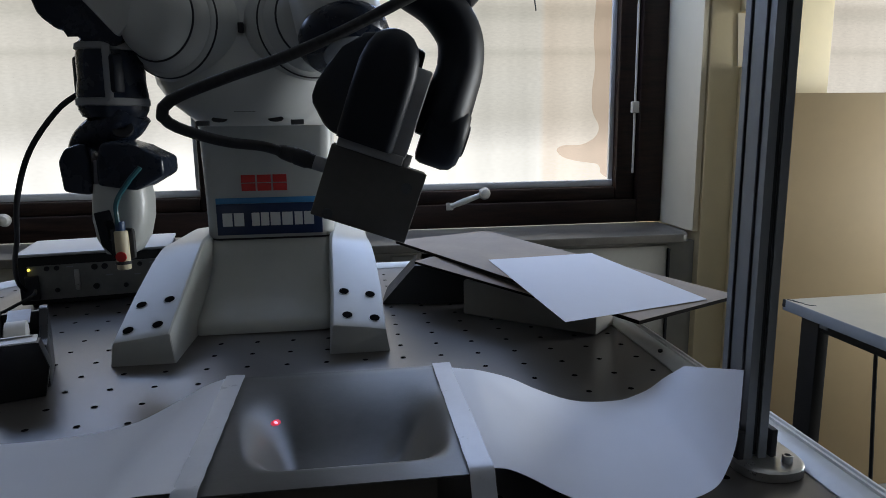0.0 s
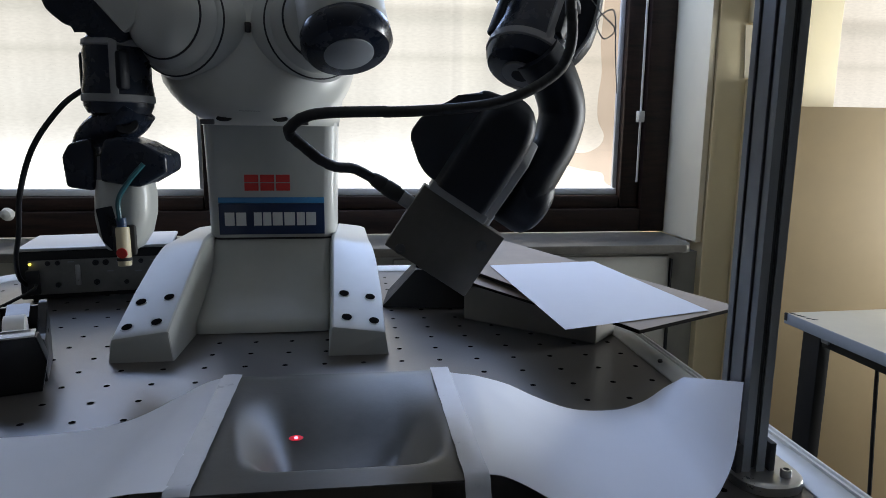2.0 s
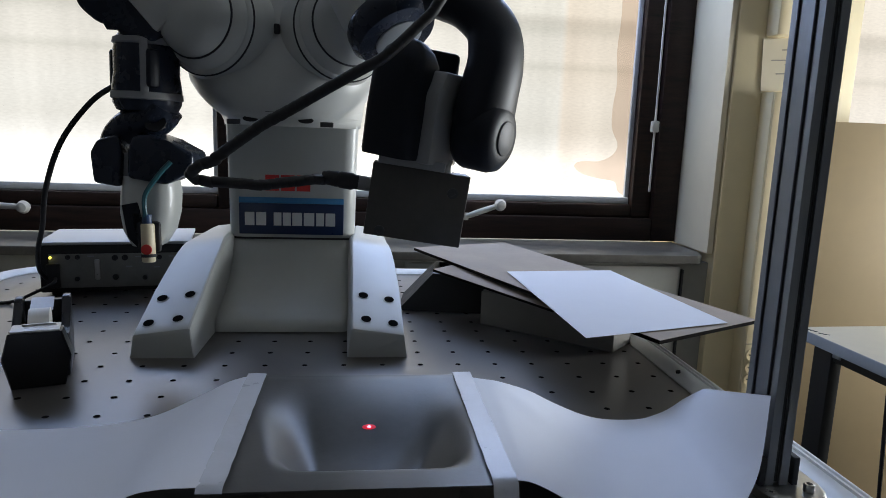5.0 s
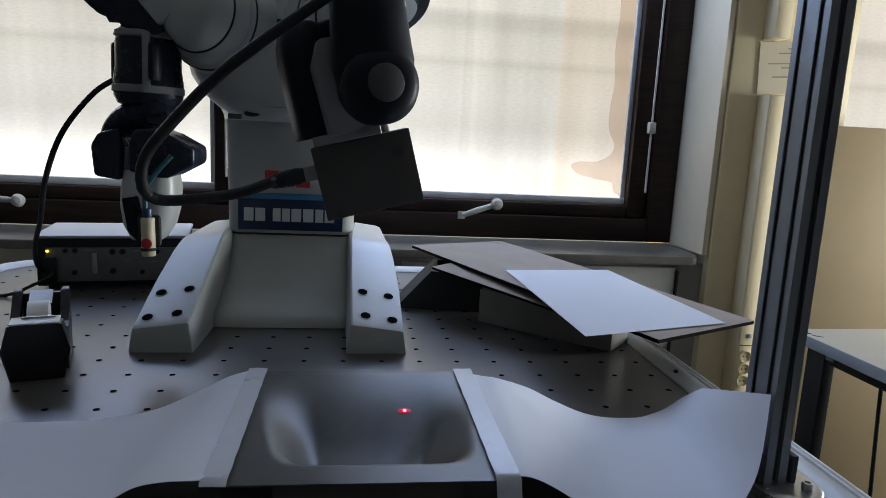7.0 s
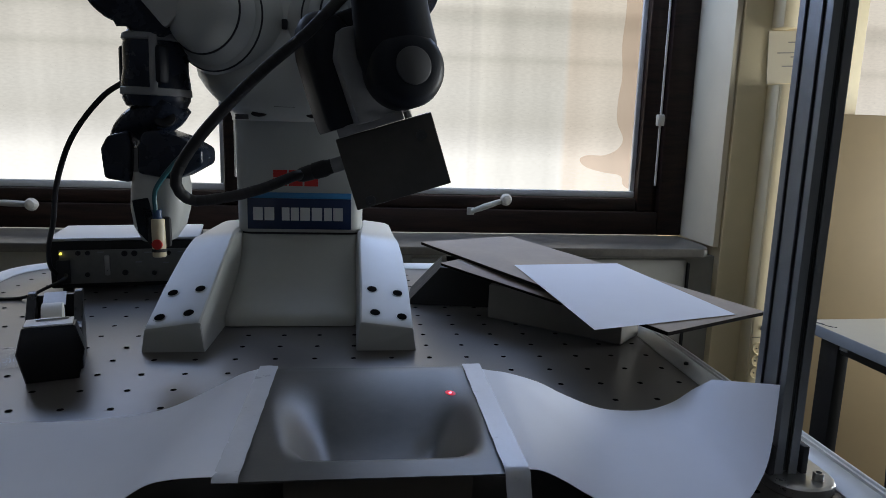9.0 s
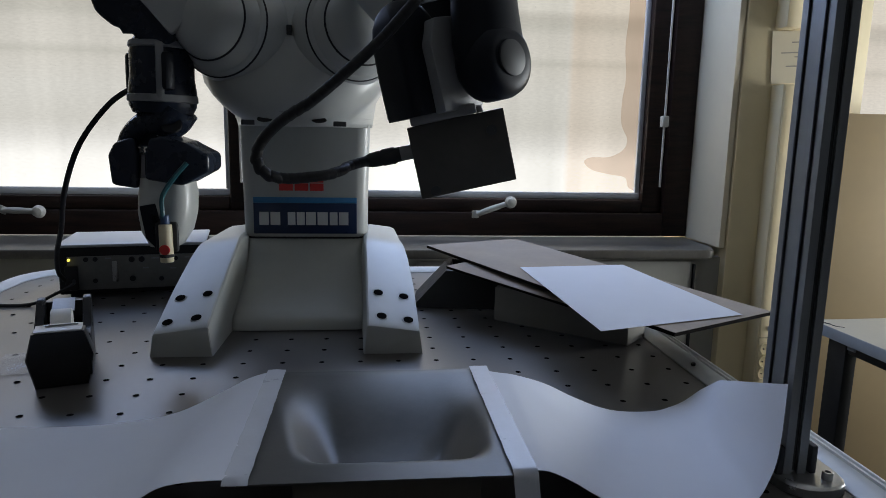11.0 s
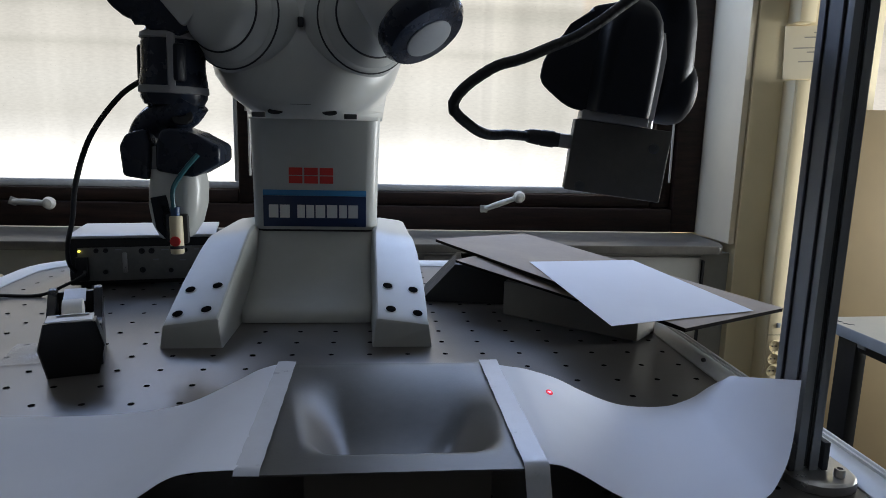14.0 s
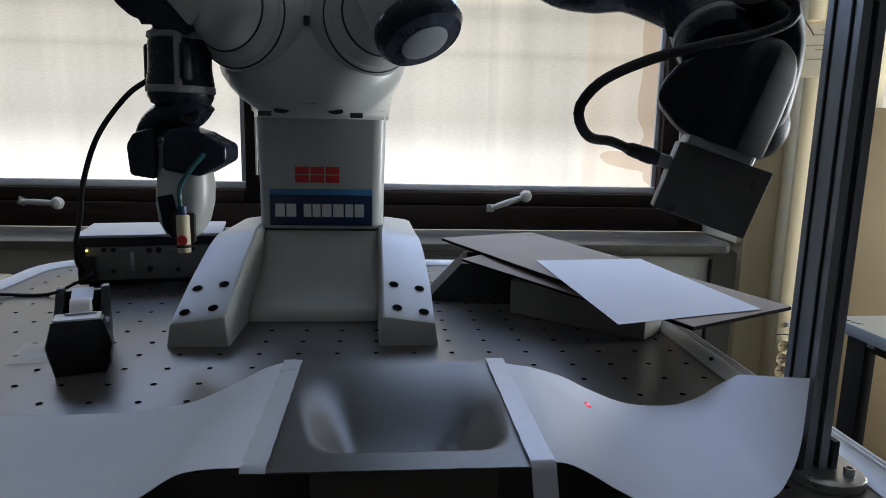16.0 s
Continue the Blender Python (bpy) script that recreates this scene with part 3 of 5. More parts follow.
def draped(back, front, thick=0.0004, ny=14, crease=0.0):
    """A paper sheet ruled between the line of its back edge and that of its front edge."""
    bl, fl = spline(back, 8), spline(front, 8)
    b = bmesh.new()
    grid = []
    for p, q in zip(bl, fl):
        row = []
        for j in range(ny + 1):
            v = j / ny
            x, y, z = p + (q - p) * v
            z += crease * math.exp(-((x - 0.335) / 0.02) ** 2) * math.exp(-((v - 0.15 - 4 * (x - 0.32)) / 0.08) ** 2)
            row.append((x, y, z))
        grid.append(row)
    top = [[b.verts.new(q) for q in r] for r in grid]
    low = [[b.verts.new((x, y, z - thick)) for x, y, z in r] for r in grid]
    n = len(grid)
    for i in range(n - 1):
        for j in range(ny):
            b.faces.new((top[i][j], top[i][j + 1], top[i + 1][j + 1], top[i + 1][j]))
            b.faces.new((low[i][j], low[i + 1][j], low[i + 1][j + 1], low[i][j + 1]))
        b.faces.new((top[i][0], top[i + 1][0], low[i + 1][0], low[i][0]))
        b.faces.new((top[i][ny], low[i][ny], low[i + 1][ny], top[i + 1][ny]))
    for j in range(ny):
        b.faces.new((top[0][j], low[0][j], low[0][j + 1], top[0][j + 1]))
        b.faces.new((top[-1][j], top[-1][j + 1], low[-1][j + 1], low[-1][j]))
    return b


def build_sample():
    s = thing("formed_sheet", "dark grey sheet with a smooth pressed hollow on supports", "metal sheet")
    line = [(0.066 + 0.213 * i / 70, PLATE_Z) for i in range(71)]
    part("plate", sheet(line, -0.243, -0.014, 0.0016, 70, bowl), M_FORMED, s, angle=60)
    part("support", box(0.105, 0.245, -0.2395, -0.2300, TOP + 0.001, PLATE_Z - 0.003, 0.001), M_PROP, s, "dark brown support block")
    part("support", box(0.105, 0.245, -0.0150, -0.0105, TOP + 0.001, PLATE_Z - 0.003, 0.001), M_PROP, s)
    p = thing("paper_sheet", "white paper sheet draped off the formed plate and curling upward", "paper")
    part("sheet", draped([(0.272, -0.021, 0.9505), (0.297, -0.028, 0.9485), (0.316, -0.030, 0.9460), (0.349, -0.030, 0.9355), (0.378, -0.030, 0.9210), (0.411, -0.029, 0.9068), (0.4375, -0.0325, 0.9025), (0.4725, -0.0330, 0.9022), (0.4975, -0.0225, 0.9025), (0.5170, -0.0135, 0.9052), (0.5370, -0.0090, 0.9155), (0.5585, -0.0100, 0.9272)],
                         [(0.272, -0.240, 0.9505), (0.291, -0.240, 0.9495), (0.302, -0.240, 0.9465), (0.318, -0.240, 0.9380), (0.340, -0.239, 0.9240), (0.372, -0.237, 0.9080), (0.408, -0.234, 0.9028), (0.444, -0.233, 0.9032), (0.4710, -0.230, 0.9095), (0.4841, -0.226, 0.9225), (0.4945, -0.221, 0.9480), (0.4999, -0.215, 1.0035)], crease=0.0012), M_PAPER, p, angle=60)
    p2 = thing("paper_sheet", "white paper taped to the formed plate and lying on the table", "paper")
    part("sheet", draped([(0.074, -0.018, 0.9505), (0.058, -0.020, 0.9505), (0.037, -0.022, 0.9450), (0.013, -0.024, 0.9330), (-0.033, -0.026, 0.9120), (-0.080, -0.028, 0.9035), (-0.135, -0.032, 0.9020), (-0.225, -0.032, 0.9020)],
                         [(0.074, -0.240, 0.9510), (0.052, -0.240, 0.9510), (0.028, -0.240, 0.9500), (0.008, -0.240, 0.9450), (-0.020, -0.240, 0.9270), (-0.060, -0.240, 0.9080), (-0.11, -0.240, 0.9022), (-0.215, -0.240, 0.9022)]), M_PAPER, p2, angle=60)
    # tape strips along both seams
    for x0, x1, tail in ((0.056, 0.0745, 0.003), (0.2685, 0.2875, 0.062)):
        tp = thing("tape_strip", "strip of cloudy adhesive tape over the paper edge", "tape", group="tape strips")
        b = bmesh.new()
        n = 34
        vs = []
        total = 0.230 + tail
        for j in range(n + 1):
            run = total * j / n
            y = -0.0145 - min(run, 0.230) - 0.35 * max(0, run - 0.230)
            drop = -0.72 * max(0, run - 0.230)
            jag = 0.0002 * math.sin(j * 1.3)
            vs.append([b.verts.new((x + jag, y, PLATE_Z + 0.0032 + 0.0003 * math.sin(j * 1.7 + x * 900) + drop + e)) for x, e in ((x0, 0), ((x0 + x1) / 2, 0.0003), (x1, 0), (x1, -0.0003), (x0, -0.0003))])
        for a, c in zip(vs, vs[1:]):
            for k in range(5):
                b.faces.new((a[k], a[(k + 1) % 5], c[(k + 1) % 5], c[k]))
        b.faces.new(vs[0][::-1])
        b.faces.new(vs[-1])
        part("strip", b, M_TAPE, tp, angle=60)


# ---------------------------------------------------------------- cardboard, carton and tray behind
def build_stack():
    # dark open tray behind the carton
    t = thing("black_tray", "black plastic tray with sloped sides", "tray", pose(0.322, 0.470, TOP, 0, 0, -8))
    part("tray_shell", loft([[(-0.080, -0.062, 0.001), (0.085, -0.062, 0.001), (0.085, 0.062, 0.001), (-0.080, 0.062, 0.001)],
                             [(-0.022, -0.056, 0.066), (0.080, -0.056, 0.066), (0.080, 0.056, 0.066), (-0.022, 0.056, 0.066)],
                             [(-0.014, -0.050, 0.066), (0.074, -0.050, 0.066), (0.074, 0.050, 0.066), (-0.014, 0.050, 0.066)],
                             [(-0.010, -0.048, 0.050), (0.070, -0.048, 0.050), (0.070, 0.048, 0.050), (-0.010, 0.048, 0.050)]]), M_RUBBER, t)
    c = thing("carton", "flat grey cardboard carton lying on the table", "carton", pose(0.0, 0.0, TOP))
    part("carton_body", prism([(0.362, 0.338), (0.530, 0.192), (0.575, 0.238), (0.407, 0.384)], 0.001, 0.056, 0.002), M_BOX, c)
    part("flap", prism([(0.366, 0.340), (0.528, 0.199), (0.571, 0.238), (0.409, 0.379)], 0.0562, 0.0572), M_BOX, c)

    def slab(name, label, pts, th, edge):
        a = [Vector(p) for p in pts]
        nrm = (a[1] - a[0]).cross(a[2] - a[0]).normalized()
        if nrm.z < 0:
            nrm = -nrm
        s = thing(name, label, "cardboard")
        b = bmesh.new()
        lo = [b.verts.new(v) for v in a]
        hi = [b.verts.new(v + nrm * (th - 0.0004)) for v in a]
        b.faces.new(lo[::-1])
        b.faces.new(hi)
        for k in range(4):
            b.faces.new((lo[k], lo[(k + 1) % 4], hi[(k + 1) % 4], hi[k]))
        # core is near black on edge and underside alike, against the paler liner
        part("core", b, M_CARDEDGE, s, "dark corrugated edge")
        b = bmesh.new()
        lo = [b.verts.new(v + nrm * (th - 0.0003)) for v in a]
        hi = [b.verts.new(v + nrm * (th + 0.0003)) for v in a]
        b.faces.new(lo[::-1])
        b.faces.new(hi)
        for k in range(4):
            b.faces.new((lo[k], lo[(k + 1) % 4], hi[(k + 1) % 4], hi[k]))
        part("liner", b, M_CARD, s)
        return s
    slab("cardboard_sheet", "grey-brown corrugated cardboard sheet resting on a carton", CARD_TOP, 0.005, 0)
    slab("cardboard_sheet", "smaller grey cardboard sheet under the larger one", CARD_LOW, 0.004, 0)
    # paper lying on the cardboard, hanging over its edge
    p = thing("paper_sheet", "white paper sheet lying on the cardboard and hanging over its edge", "paper")
    a, bq, c2, d = [Vector(q) for q in PAPER_TOP]
    bm = bmesh.new()
    n = 16
    g = [[None] * (n + 1) for _ in range(n + 1)]
    for i in range(n + 1):
        for j in range(n + 1):
            u, v = i / n, j / n
            q = (a * (1 - u) + bq * u) * (1 - v) + (d * (1 - u) + c2 * u) * v
            q.z += 0.0016 * math.sin(math.pi * u) * math.sin(math.pi * v)
            g[i][j] = q
    top = [[bm.verts.new(q) for q in r] for r in g]
    low = [[bm.verts.new(q - Vector((0, 0, 0.0004))) for q in r] for r in g]
    for i in range(n):
        for j in range(n):
            bm.faces.new((top[i][j], top[i + 1][j], top[i + 1][j + 1], top[i][j + 1]))
            bm.faces.new((low[i][j], low[i][j + 1], low[i + 1][j + 1], low[i + 1][j]))
    for i in range(n):
        bm.faces.new((top[i][0], low[i][0], low[i + 1][0], top[i + 1][0]))
        bm.faces.new((top[i][n], top[i + 1][n], low[i + 1][n], low[i][n]))
        bm.faces.new((top[0][i], top[0][i + 1], low[0][i + 1], low[0][i]))
        bm.faces.new((top[n][i], low[n][i], low[n][i + 1], top[n][i + 1]))
    part("sheet", bm, M_PAPER, p, angle=60)


CARD_TOP = [(0.269, 0.540, 0.984), (0.456, 0.6175, 0.984), (0.7006, 0.1245, 0.9645), (0.524, 0.038, 0.964)]
CARD_LOW = [(0.290, 0.395, 0.9745), (0.400, 0.490, 0.9765), (0.560, 0.300, 0.9585), (0.440, 0.200, 0.9585)]
PAPER_TOP = [(0.408, 0.3614, 0.983), (0.5935, 0.3888, 0.9813), (0.648, 0.105, 0.9715), (0.4334, 0.039, 0.972)]


# ---------------------------------------------------------------- instrument and tape dispenser
def build_instrument():
    d = thing("instrument_box", "dark electronic instrument with a pale lid and small sockets", "electronic device", pose(-0.370, 0.497, TOP, 0, 0, 10))
    w, dep, h = 0.240, 0.15, 0.090
    part("case", box(0, w, 0, dep, 0.008, h, 0.002), M_BLACKM, d)
    # the lid's pale colour carries the window light it reflects
    part("lid", box(-0.002, w + 0.002, -0.003, dep, h + 0.0005, h + 0.006, 0.002), M_DEVTOP, d, "metal lid, coloured pale for reflected window light")
    part("front_panel", box(0.015, w - 0.011, -0.004, -0.0005, 0.016, h - 0.015, 0.001), M_DEVICE, d, "grey front panel")
    for x in (0.02, w - 0.02):
        for y in (0.02, dep - 0.02):
            part("foot", lathe([(0.008, 0), (0.008, 0.008)], 12, pose(x, y, 0)), M_RUBBER, d)
    for x, z, r in ((0.045, 0.070, 0.004), (0.060, 0.070, 0.004), (0.118, 0.068, 0.005), (0.134, 0.068, 0.005), (0.190, 0.068, 0.004), (0.118, 0.034, 0.005), (0.165, 0.032, 0.004), (0.20, 0.034, 0.004), (0.058, 0.032, 0.004)):
        part("socket", lathe([(r, 0), (r, 0.003), (r * 0.55, 0.003), (r * 0.5, 0.0015)], 14, pose(x, -0.004, z, 90)), M_SEAM, d)
    for x in (0.090,):
        part("port_connector", box(x - 0.004, x + 0.004, -0.009, -0.004, 0.030, 0.066, 0.002), M_STEEL, d)
    part("power_inlet", box(0.012, 0.032, -0.012, -0.004, 0.018, 0.060, 0.002), M_SEAM, d)
    part("led", lathe([(0.0022, 0), (0.0022, 0.002), (0.0012, 0.003)], 10, pose(0.018, -0.004, 0.0695, 90)), M_LED, d, "small lit yellow lamp")
    for x, z, n in ((0.075, 0.071, 0.010), (0.150, 0.069, 0.012), (0.205, 0.069, 0.008), (0.135, 0.052, 0.010), (0.180, 0.050, 0.010)):
        part("print_bar", box(x, x + n, -0.0046, -0.0041, z - 0.001, z + 0.001), M_CAP, d)
    c = thing("power_lead", "thin black cable from the instrument to the table edge", "cable")
    part("lead", tube([(-0.344, 0.495, 0.935), (-0.334, 0.462, 0.934), (-0.355, 0.452, 0.922), (-0.40, 0.45, 0.9035), (-0.47, 0.45, 0.9035), (-0.54, 0.455, 0.9035), (-0.598, 0.47, 0.9035), (-0.64, 0.48, 0.885), (-0.66, 0.49, 0.80)], 0.0028, 8, 6), M_RUBBER, c)
    c = thing("signal_cable", "black cable arching from the robot arm to the instrument", "cable")
    part("cable", tube([(-0.150, 0.262, 1.252), (-0.186, 0.262, 1.226), (-0.230, 0.27, 1.172), (-0.266, 0.30, 1.106), (-0.300, 0.36, 1.045), (-0.336, 0.42, 0.995), (-0.357, 0.468, 0.955), (-0.357, 0.490, 0.935)], 0.0037, 10, 8), M_RUBBER, c)


def build_dispenser():
    d = thing("tape_dispenser", "black tape dispenser with a roll of clear tape", "tape dispenser", pose(-0.212, 0.140, TOP, 0, 0, 109))
    # body: six-sided front block that narrows to its top and foot, hollow behind, tall tail
    def hexagon(x, lean, top, k=1.0):
        return [(x, -0.027 * k, 0.0), (x, 0.027 * k, 0.0), (x - lean * 0.5, 0.0345 * k, 0.036), (x - lean, 0.0265 * k, top), (x - lean, -0.0265 * k, top), (x - lean * 0.5, -0.0345 * k, 0.036)]
    part("front_block", loft([hexagon(-0.058, 0.006, 0.066, 0.96), hexagon(-0.060, 0.006, 0.0665), hexagon(-0.034, 0.0, 0.064), hexagon(-0.030, 0.0, 0.060, 0.97)]), M_DISP, d, "", 25)
    o = [(-0.0305, 0.0), (0.056, 0.0), (0.066, 0.030), (0.062, 0.078), (0.058, 0.082), (0.046, 0.080), (0.026, 0.062), (0.004, 0.050), (-0.0305, 0.054)]
    for y in (-0.031, 0.021):
        part("side_cheek", prism(o, 0, 0.010, 0.0025, 2, pose(0, y + 0.010, 0, 90)), M_DISP, d)
    part("floor_block", box(-0.0295, 0.054, -0.0205, 0.0205, 0.001, 0.026, 0.001), M_DISP, d)
    part("tail_block", prism([(0.044, 0.0265), (0.054, 0.0265), (0.061, 0.040), (0.058, 0.076), (0.050, 0.076)], -0.0205, 0.0205, 0.001, 2, pose(0, 0, 0, 90)), M_DISP, d)
    part("tape_roll", lathe([(0.012, -0.011), (0.0255, -0.011), (0.0255, 0.011), (0.012, 0.011)], 32, pose(-0.002, 0, 0.0525, 90)), M_ROLL, d, "roll of clear tape on a white core")
    part("roll_pin", rod((-0.002, -0.0205, 0.0525), (-0.002, 0.0205, 0.0525), 0.006, 14), M_DISP, d)
    part("tape_web", prism([(0.018, 0.0705), (0.0185, 0.0700), (0.0520, 0.0790), (0.0515, 0.0796)], -0.0125, 0.0125, 0, 2, pose(0, 0, 0, 90)), M_CLEAR, d, "pale stretched end of the tape")
    part("cutter", box(-0.0655, -0.036, -0.0245, 0.0245, 0.0669, 0.0690, 0.0008), M_DEVTOP, d, "pale metal cutting plate")
    part("cutter_edge", box(-0.046, -0.0435, -0.020, 0.014, 0.0692, 0.0712, 0.0004), M_STEEL, d, "toothed metal edge")
    f = thing("film_scrap", "crumpled scrap of clear film on the table", "plastic film", pose(-0.262, 0.165, TOP + 0.001, 0, 0, 12))
    b = bmesh.new()
    rnd = random.Random(4)
    bmesh.ops.create_grid(b, x_segments=7, y_segments=6, size=0.042)
    for v in b.verts:
        v.co.z += rnd.uniform(0.001, 0.012) * (1 - (v.co.length / 0.05))
        v.co.z = max(0.001, v.co.z)
    part("film", b, M_FILM, f)


# ---------------------------------------------------------------- right side: pier fittings, partition, desk
def build_right():
    n = thing("wall_notice", "cream paper notice with small dark lines on the wall", "notice", pose(1.322, YW - 0.003, 1.354, 0, -3.5, 0))
    part("sheet", box(0, 0.155, -0.002, 0.001, 0, 0.147), M_NOTICE, n)
    for x, w, z in ((0.088, 0.020, 0.126), (0.060, 0.048, 0.113), (0.028, 0.080, 0.084), (0.070, 0.038, 0.072), (0.044, 0.064, 0.046)):
        part("text_bar", box(x, x + w, -0.0028, -0.0022, z, z + 0.0035), M_INK, n)
    tr = thing("cable_trunking", "cream vertical cable trunking on the wall with sockets", "cable trunking", pose(1.328, YW, 0.0))
    part("trunk", box(0, 0.048, -0.060, -0.001, 0.05, 1.350, 0.003), M_WALL, tr)
    part("trunk_lid", box(0.003, 0.046, -0.065, -0.0605, 0.05, 1.348, 0.002), M_WALL, tr)
    part("trunk_top", box(-0.008, 0.040, -0.060, -0.001, 1.506, 2.34, 0.003), M_WALL, tr)
    part("lid_joint", box(0.003, 0.046, -0.0658, -0.0652, 0.604, 0.606), M_SEAM, tr)
    part("switch", box(0.026, 0.038, -0.0680, -0.0652, 0.628, 0.642, 0.001), M_CAP, tr, "small grey switch")
    for z in (0.492, 0.530, 0.570):
        s = part("socket", lathe([(0.0185, 0), (0.0185, 0.004), (0.0165, 0.004), (0.0155, -0.004), (0.004, -0.004)], 24, pose(0.0265, -0.0652, z, 90)), M_WALL, tr, "round cream wall socket")
        part("pin", rod((0.0205, -0.0612, z), (0.0205, -0.0672, z), 0.0022, 8), M_SEAM, s)
        part("pin", rod((0.0325, -0.0612, z), (0.0325, -0.0672, z), 0.0022, 8), M_SEAM, s)
    p = thing("wall_panel", "tall beige laminated panel below the window beside the desk", "wall panel")
    part("board", box(1.386, 3.0, YW - 0.052, YW - 0.027, 0.0, 1.2735, 0.002), M_BOARD, p)
    part("edge_strip", box(1.3775, 1.3855, YW - 0.054, YW - 0.002, 0.0, 1.2745, 0.001), M_PANEL, p, "grey metal edge strip")
    w = window_unit("window_3", 1.621, 2.949, 1.0, 2.33, "dark wooden window above the partition with a bright hazy pane", True)
    d = thing("side_desk", "cream laminate desk with a worn edge and black steel legs", "desk", pose(1.269, 0.830, 0.75, 0, 0, 1.8))
    part("desktop", prism([(0.004, 0.0), (1.4, 0.0), (1.4, -0.74), (0.004, -0.74)], -0.026, 0.0, 0.0015), M_DESK, d)
    part("edge_band", box(0.0, 0.0038, -0.74, 0.0, -0.0265, 0.0006, 0.0008), M_CAP, d, "worn grey edge band")
    chip = bmesh.new()
    for x, y, ln, w, q in ((0.012, -0.012, 0.016, 0.008, -62), (0.018, -0.035, 0.026, 0.007, -70), (0.024, -0.062, 0.018, 0.005, -60), (0.032, -0.070, 0.012, 0.003, -35)):
        box(-ln / 2, ln / 2, -w / 2, w / 2, 0.0001, 0.0008, 0, 2, chip, pose(x, y, 0.0002, 0, 0, q))
    part("chipped_edge", chip, M_SEAM, d, "dark chipped laminate at the corner")
    part("corner_cap", box(-0.0012, 0.0036, -0.010, 0.0004, -0.018, 0.0008, 0.0006), M_SEAM, d)
    for x, y in ((0.030, -0.083), (0.030, -0.66), (1.33, -0.66), (1.33, -0.083)):
        part("leg", box(x - 0.016, x + 0.016, y - 0.030, y + 0.030, -0.75, -0.027, 0.003), M_BLACKM, d)
    part("frame_rail", box(0.10, 1.30, -0.675, -0.645, -0.062, -0.027, 0.003), M_BLACKM, d)
    part("frame_rail", box(0.018, 0.043, -0.63, -0.114, -0.052, -0.027, 0.003), M_BLACKM, d)
    part("bracket", box(0.0125, 0.0175, -0.142, -0.118, -0.040, -0.027, 0.001), M_CAP, d, "small pale bracket")
    c = thing("hanging_cable", "black cable hanging beneath the desk", "cable")
    part("cable", tube([(1.352, 0.612, 0.722), (1.354, 0.606, 0.6), (1.360, 0.596, 0.4), (1.37, 0.59, 0.2), (1.40, 0.55, 0.012), (1.52, 0.5, 0.008)], 0.0045, 8, 6), M_RUBBER, c)
    # radiator under the left window
    r = thing("radiator", "cream ribbed radiator under the window sill", "radiator", pose(-1.25, YW - 0.03, 0.0))
    for k in range(11):
        part("rib", box(k * 0.062, k * 0.062 + 0.05, -0.08, 0.0, 0.15, 0.78, 0.012, 3), M_WALL, r)
    part("pipe", rod((0.01, -0.04, 0.10), (0.68, -0.04, 0.10), 0.012), M_WALL, r)
    for x in (0.02, 0.64):
        part("radiator_foot", box(x, x + 0.03, -0.07, -0.01, 0.0, 0.151, 0.004), M_WALL, r)


build_table()
build_edge_bar()
build_post()
build_sample()
build_stack()
build_instrument()
build_dispenser()
build_right()

# ---------------------------------------------------------------- the robot
RX, RY = 0.0545, 0.50
robot = thing("two_armed_robot", "white and navy two-armed industrial robot bolted to the table", "robot", pose(RX, RY, TOP))


def foot(side):
    """A sloping foot with four bolt holes; side -1 or 1."""
    def sec(y, xi, xo, h, r, tilt=0.13, inset=0.004):
        """A cross-section; the top leans outward by tilt."""
        m, q = (xi + xo) / 2, 0.004
        def up(x):
            return h + tilt * (m - x)
        o = [(xi - inset, 0.0), (xi, up(xi) - r), (xi + r * 0.3, up(xi + r) - r * 0.3), (xi + r, up(xi + r)), (xo - r, up(xo - r)), (xo - r * 0.3, up(xo - r) - r * 0.3), (xo, up(xo) - r), (xo + inset, 0.0)]
        return [(side * x, y, z) for x, z in o]

    def top(y, x=0.140):
        return 0.0432 + 0.384 * (y + 0.300) + 0.13 * (0.140 - x)
    s = [sec(-0.3185, 0.1045, 0.1755, 0.0320, 0.003), sec(-0.3172, 0.1036, 0.1760, 0.0353, 0.003), sec(-0.3145, 0.1032, 0.1760, top(-0.3145) - 0.0004, 0.0035), sec(-0.305, 0.103, 0.1756, top(-0.305), 0.0035),
         sec(-0.22, 0.101, 0.174, top(-0.22), 0.004), sec(-0.14, 0.099, 0.169, top(-0.14), 0.004), sec(-0.108, 0.0975, 0.1655, top(-0.108) - 0.0005, 0.005), sec(-0.092, 0.097, 0.163, 0.1205, 0.006), sec(-0.07, 0.096, 0.161, 0.1215, 0.008),
         sec(0.08, 0.096, 0.158, 0.1205, 0.012), sec(0.12, 0.096, 0.150, 0.08, 0.02)]
    f = part("foot", loft(s), M_WHITE, robot, "", 25)
    ang, roll = math.degrees(math.atan(0.384)), side * math.degrees(math.atan(0.13))
    for y, x in ((-0.298, 0.161), (-0.246, 0.157), (-0.296, 0.124), (-0.244, 0.120)):
        at = pose(side * x, y, top(y, x), ang, roll, 0)
        # a countersunk well: pale chamfer, dark bore, bolt head inside
        part("bolt_seat", lathe([(0.0086, -0.0002), (0.0084, 0.0007), (0.0072, 0.0004)], 20, at), M_WHITE, f)
        part("bolt_hole", lathe([(0.0069, 0.0002), (0.0069, 0.0009), (0.0060, 0.00095)], 20, at), M_HOLE, f)
    return f


foot(-1)
foot(1)
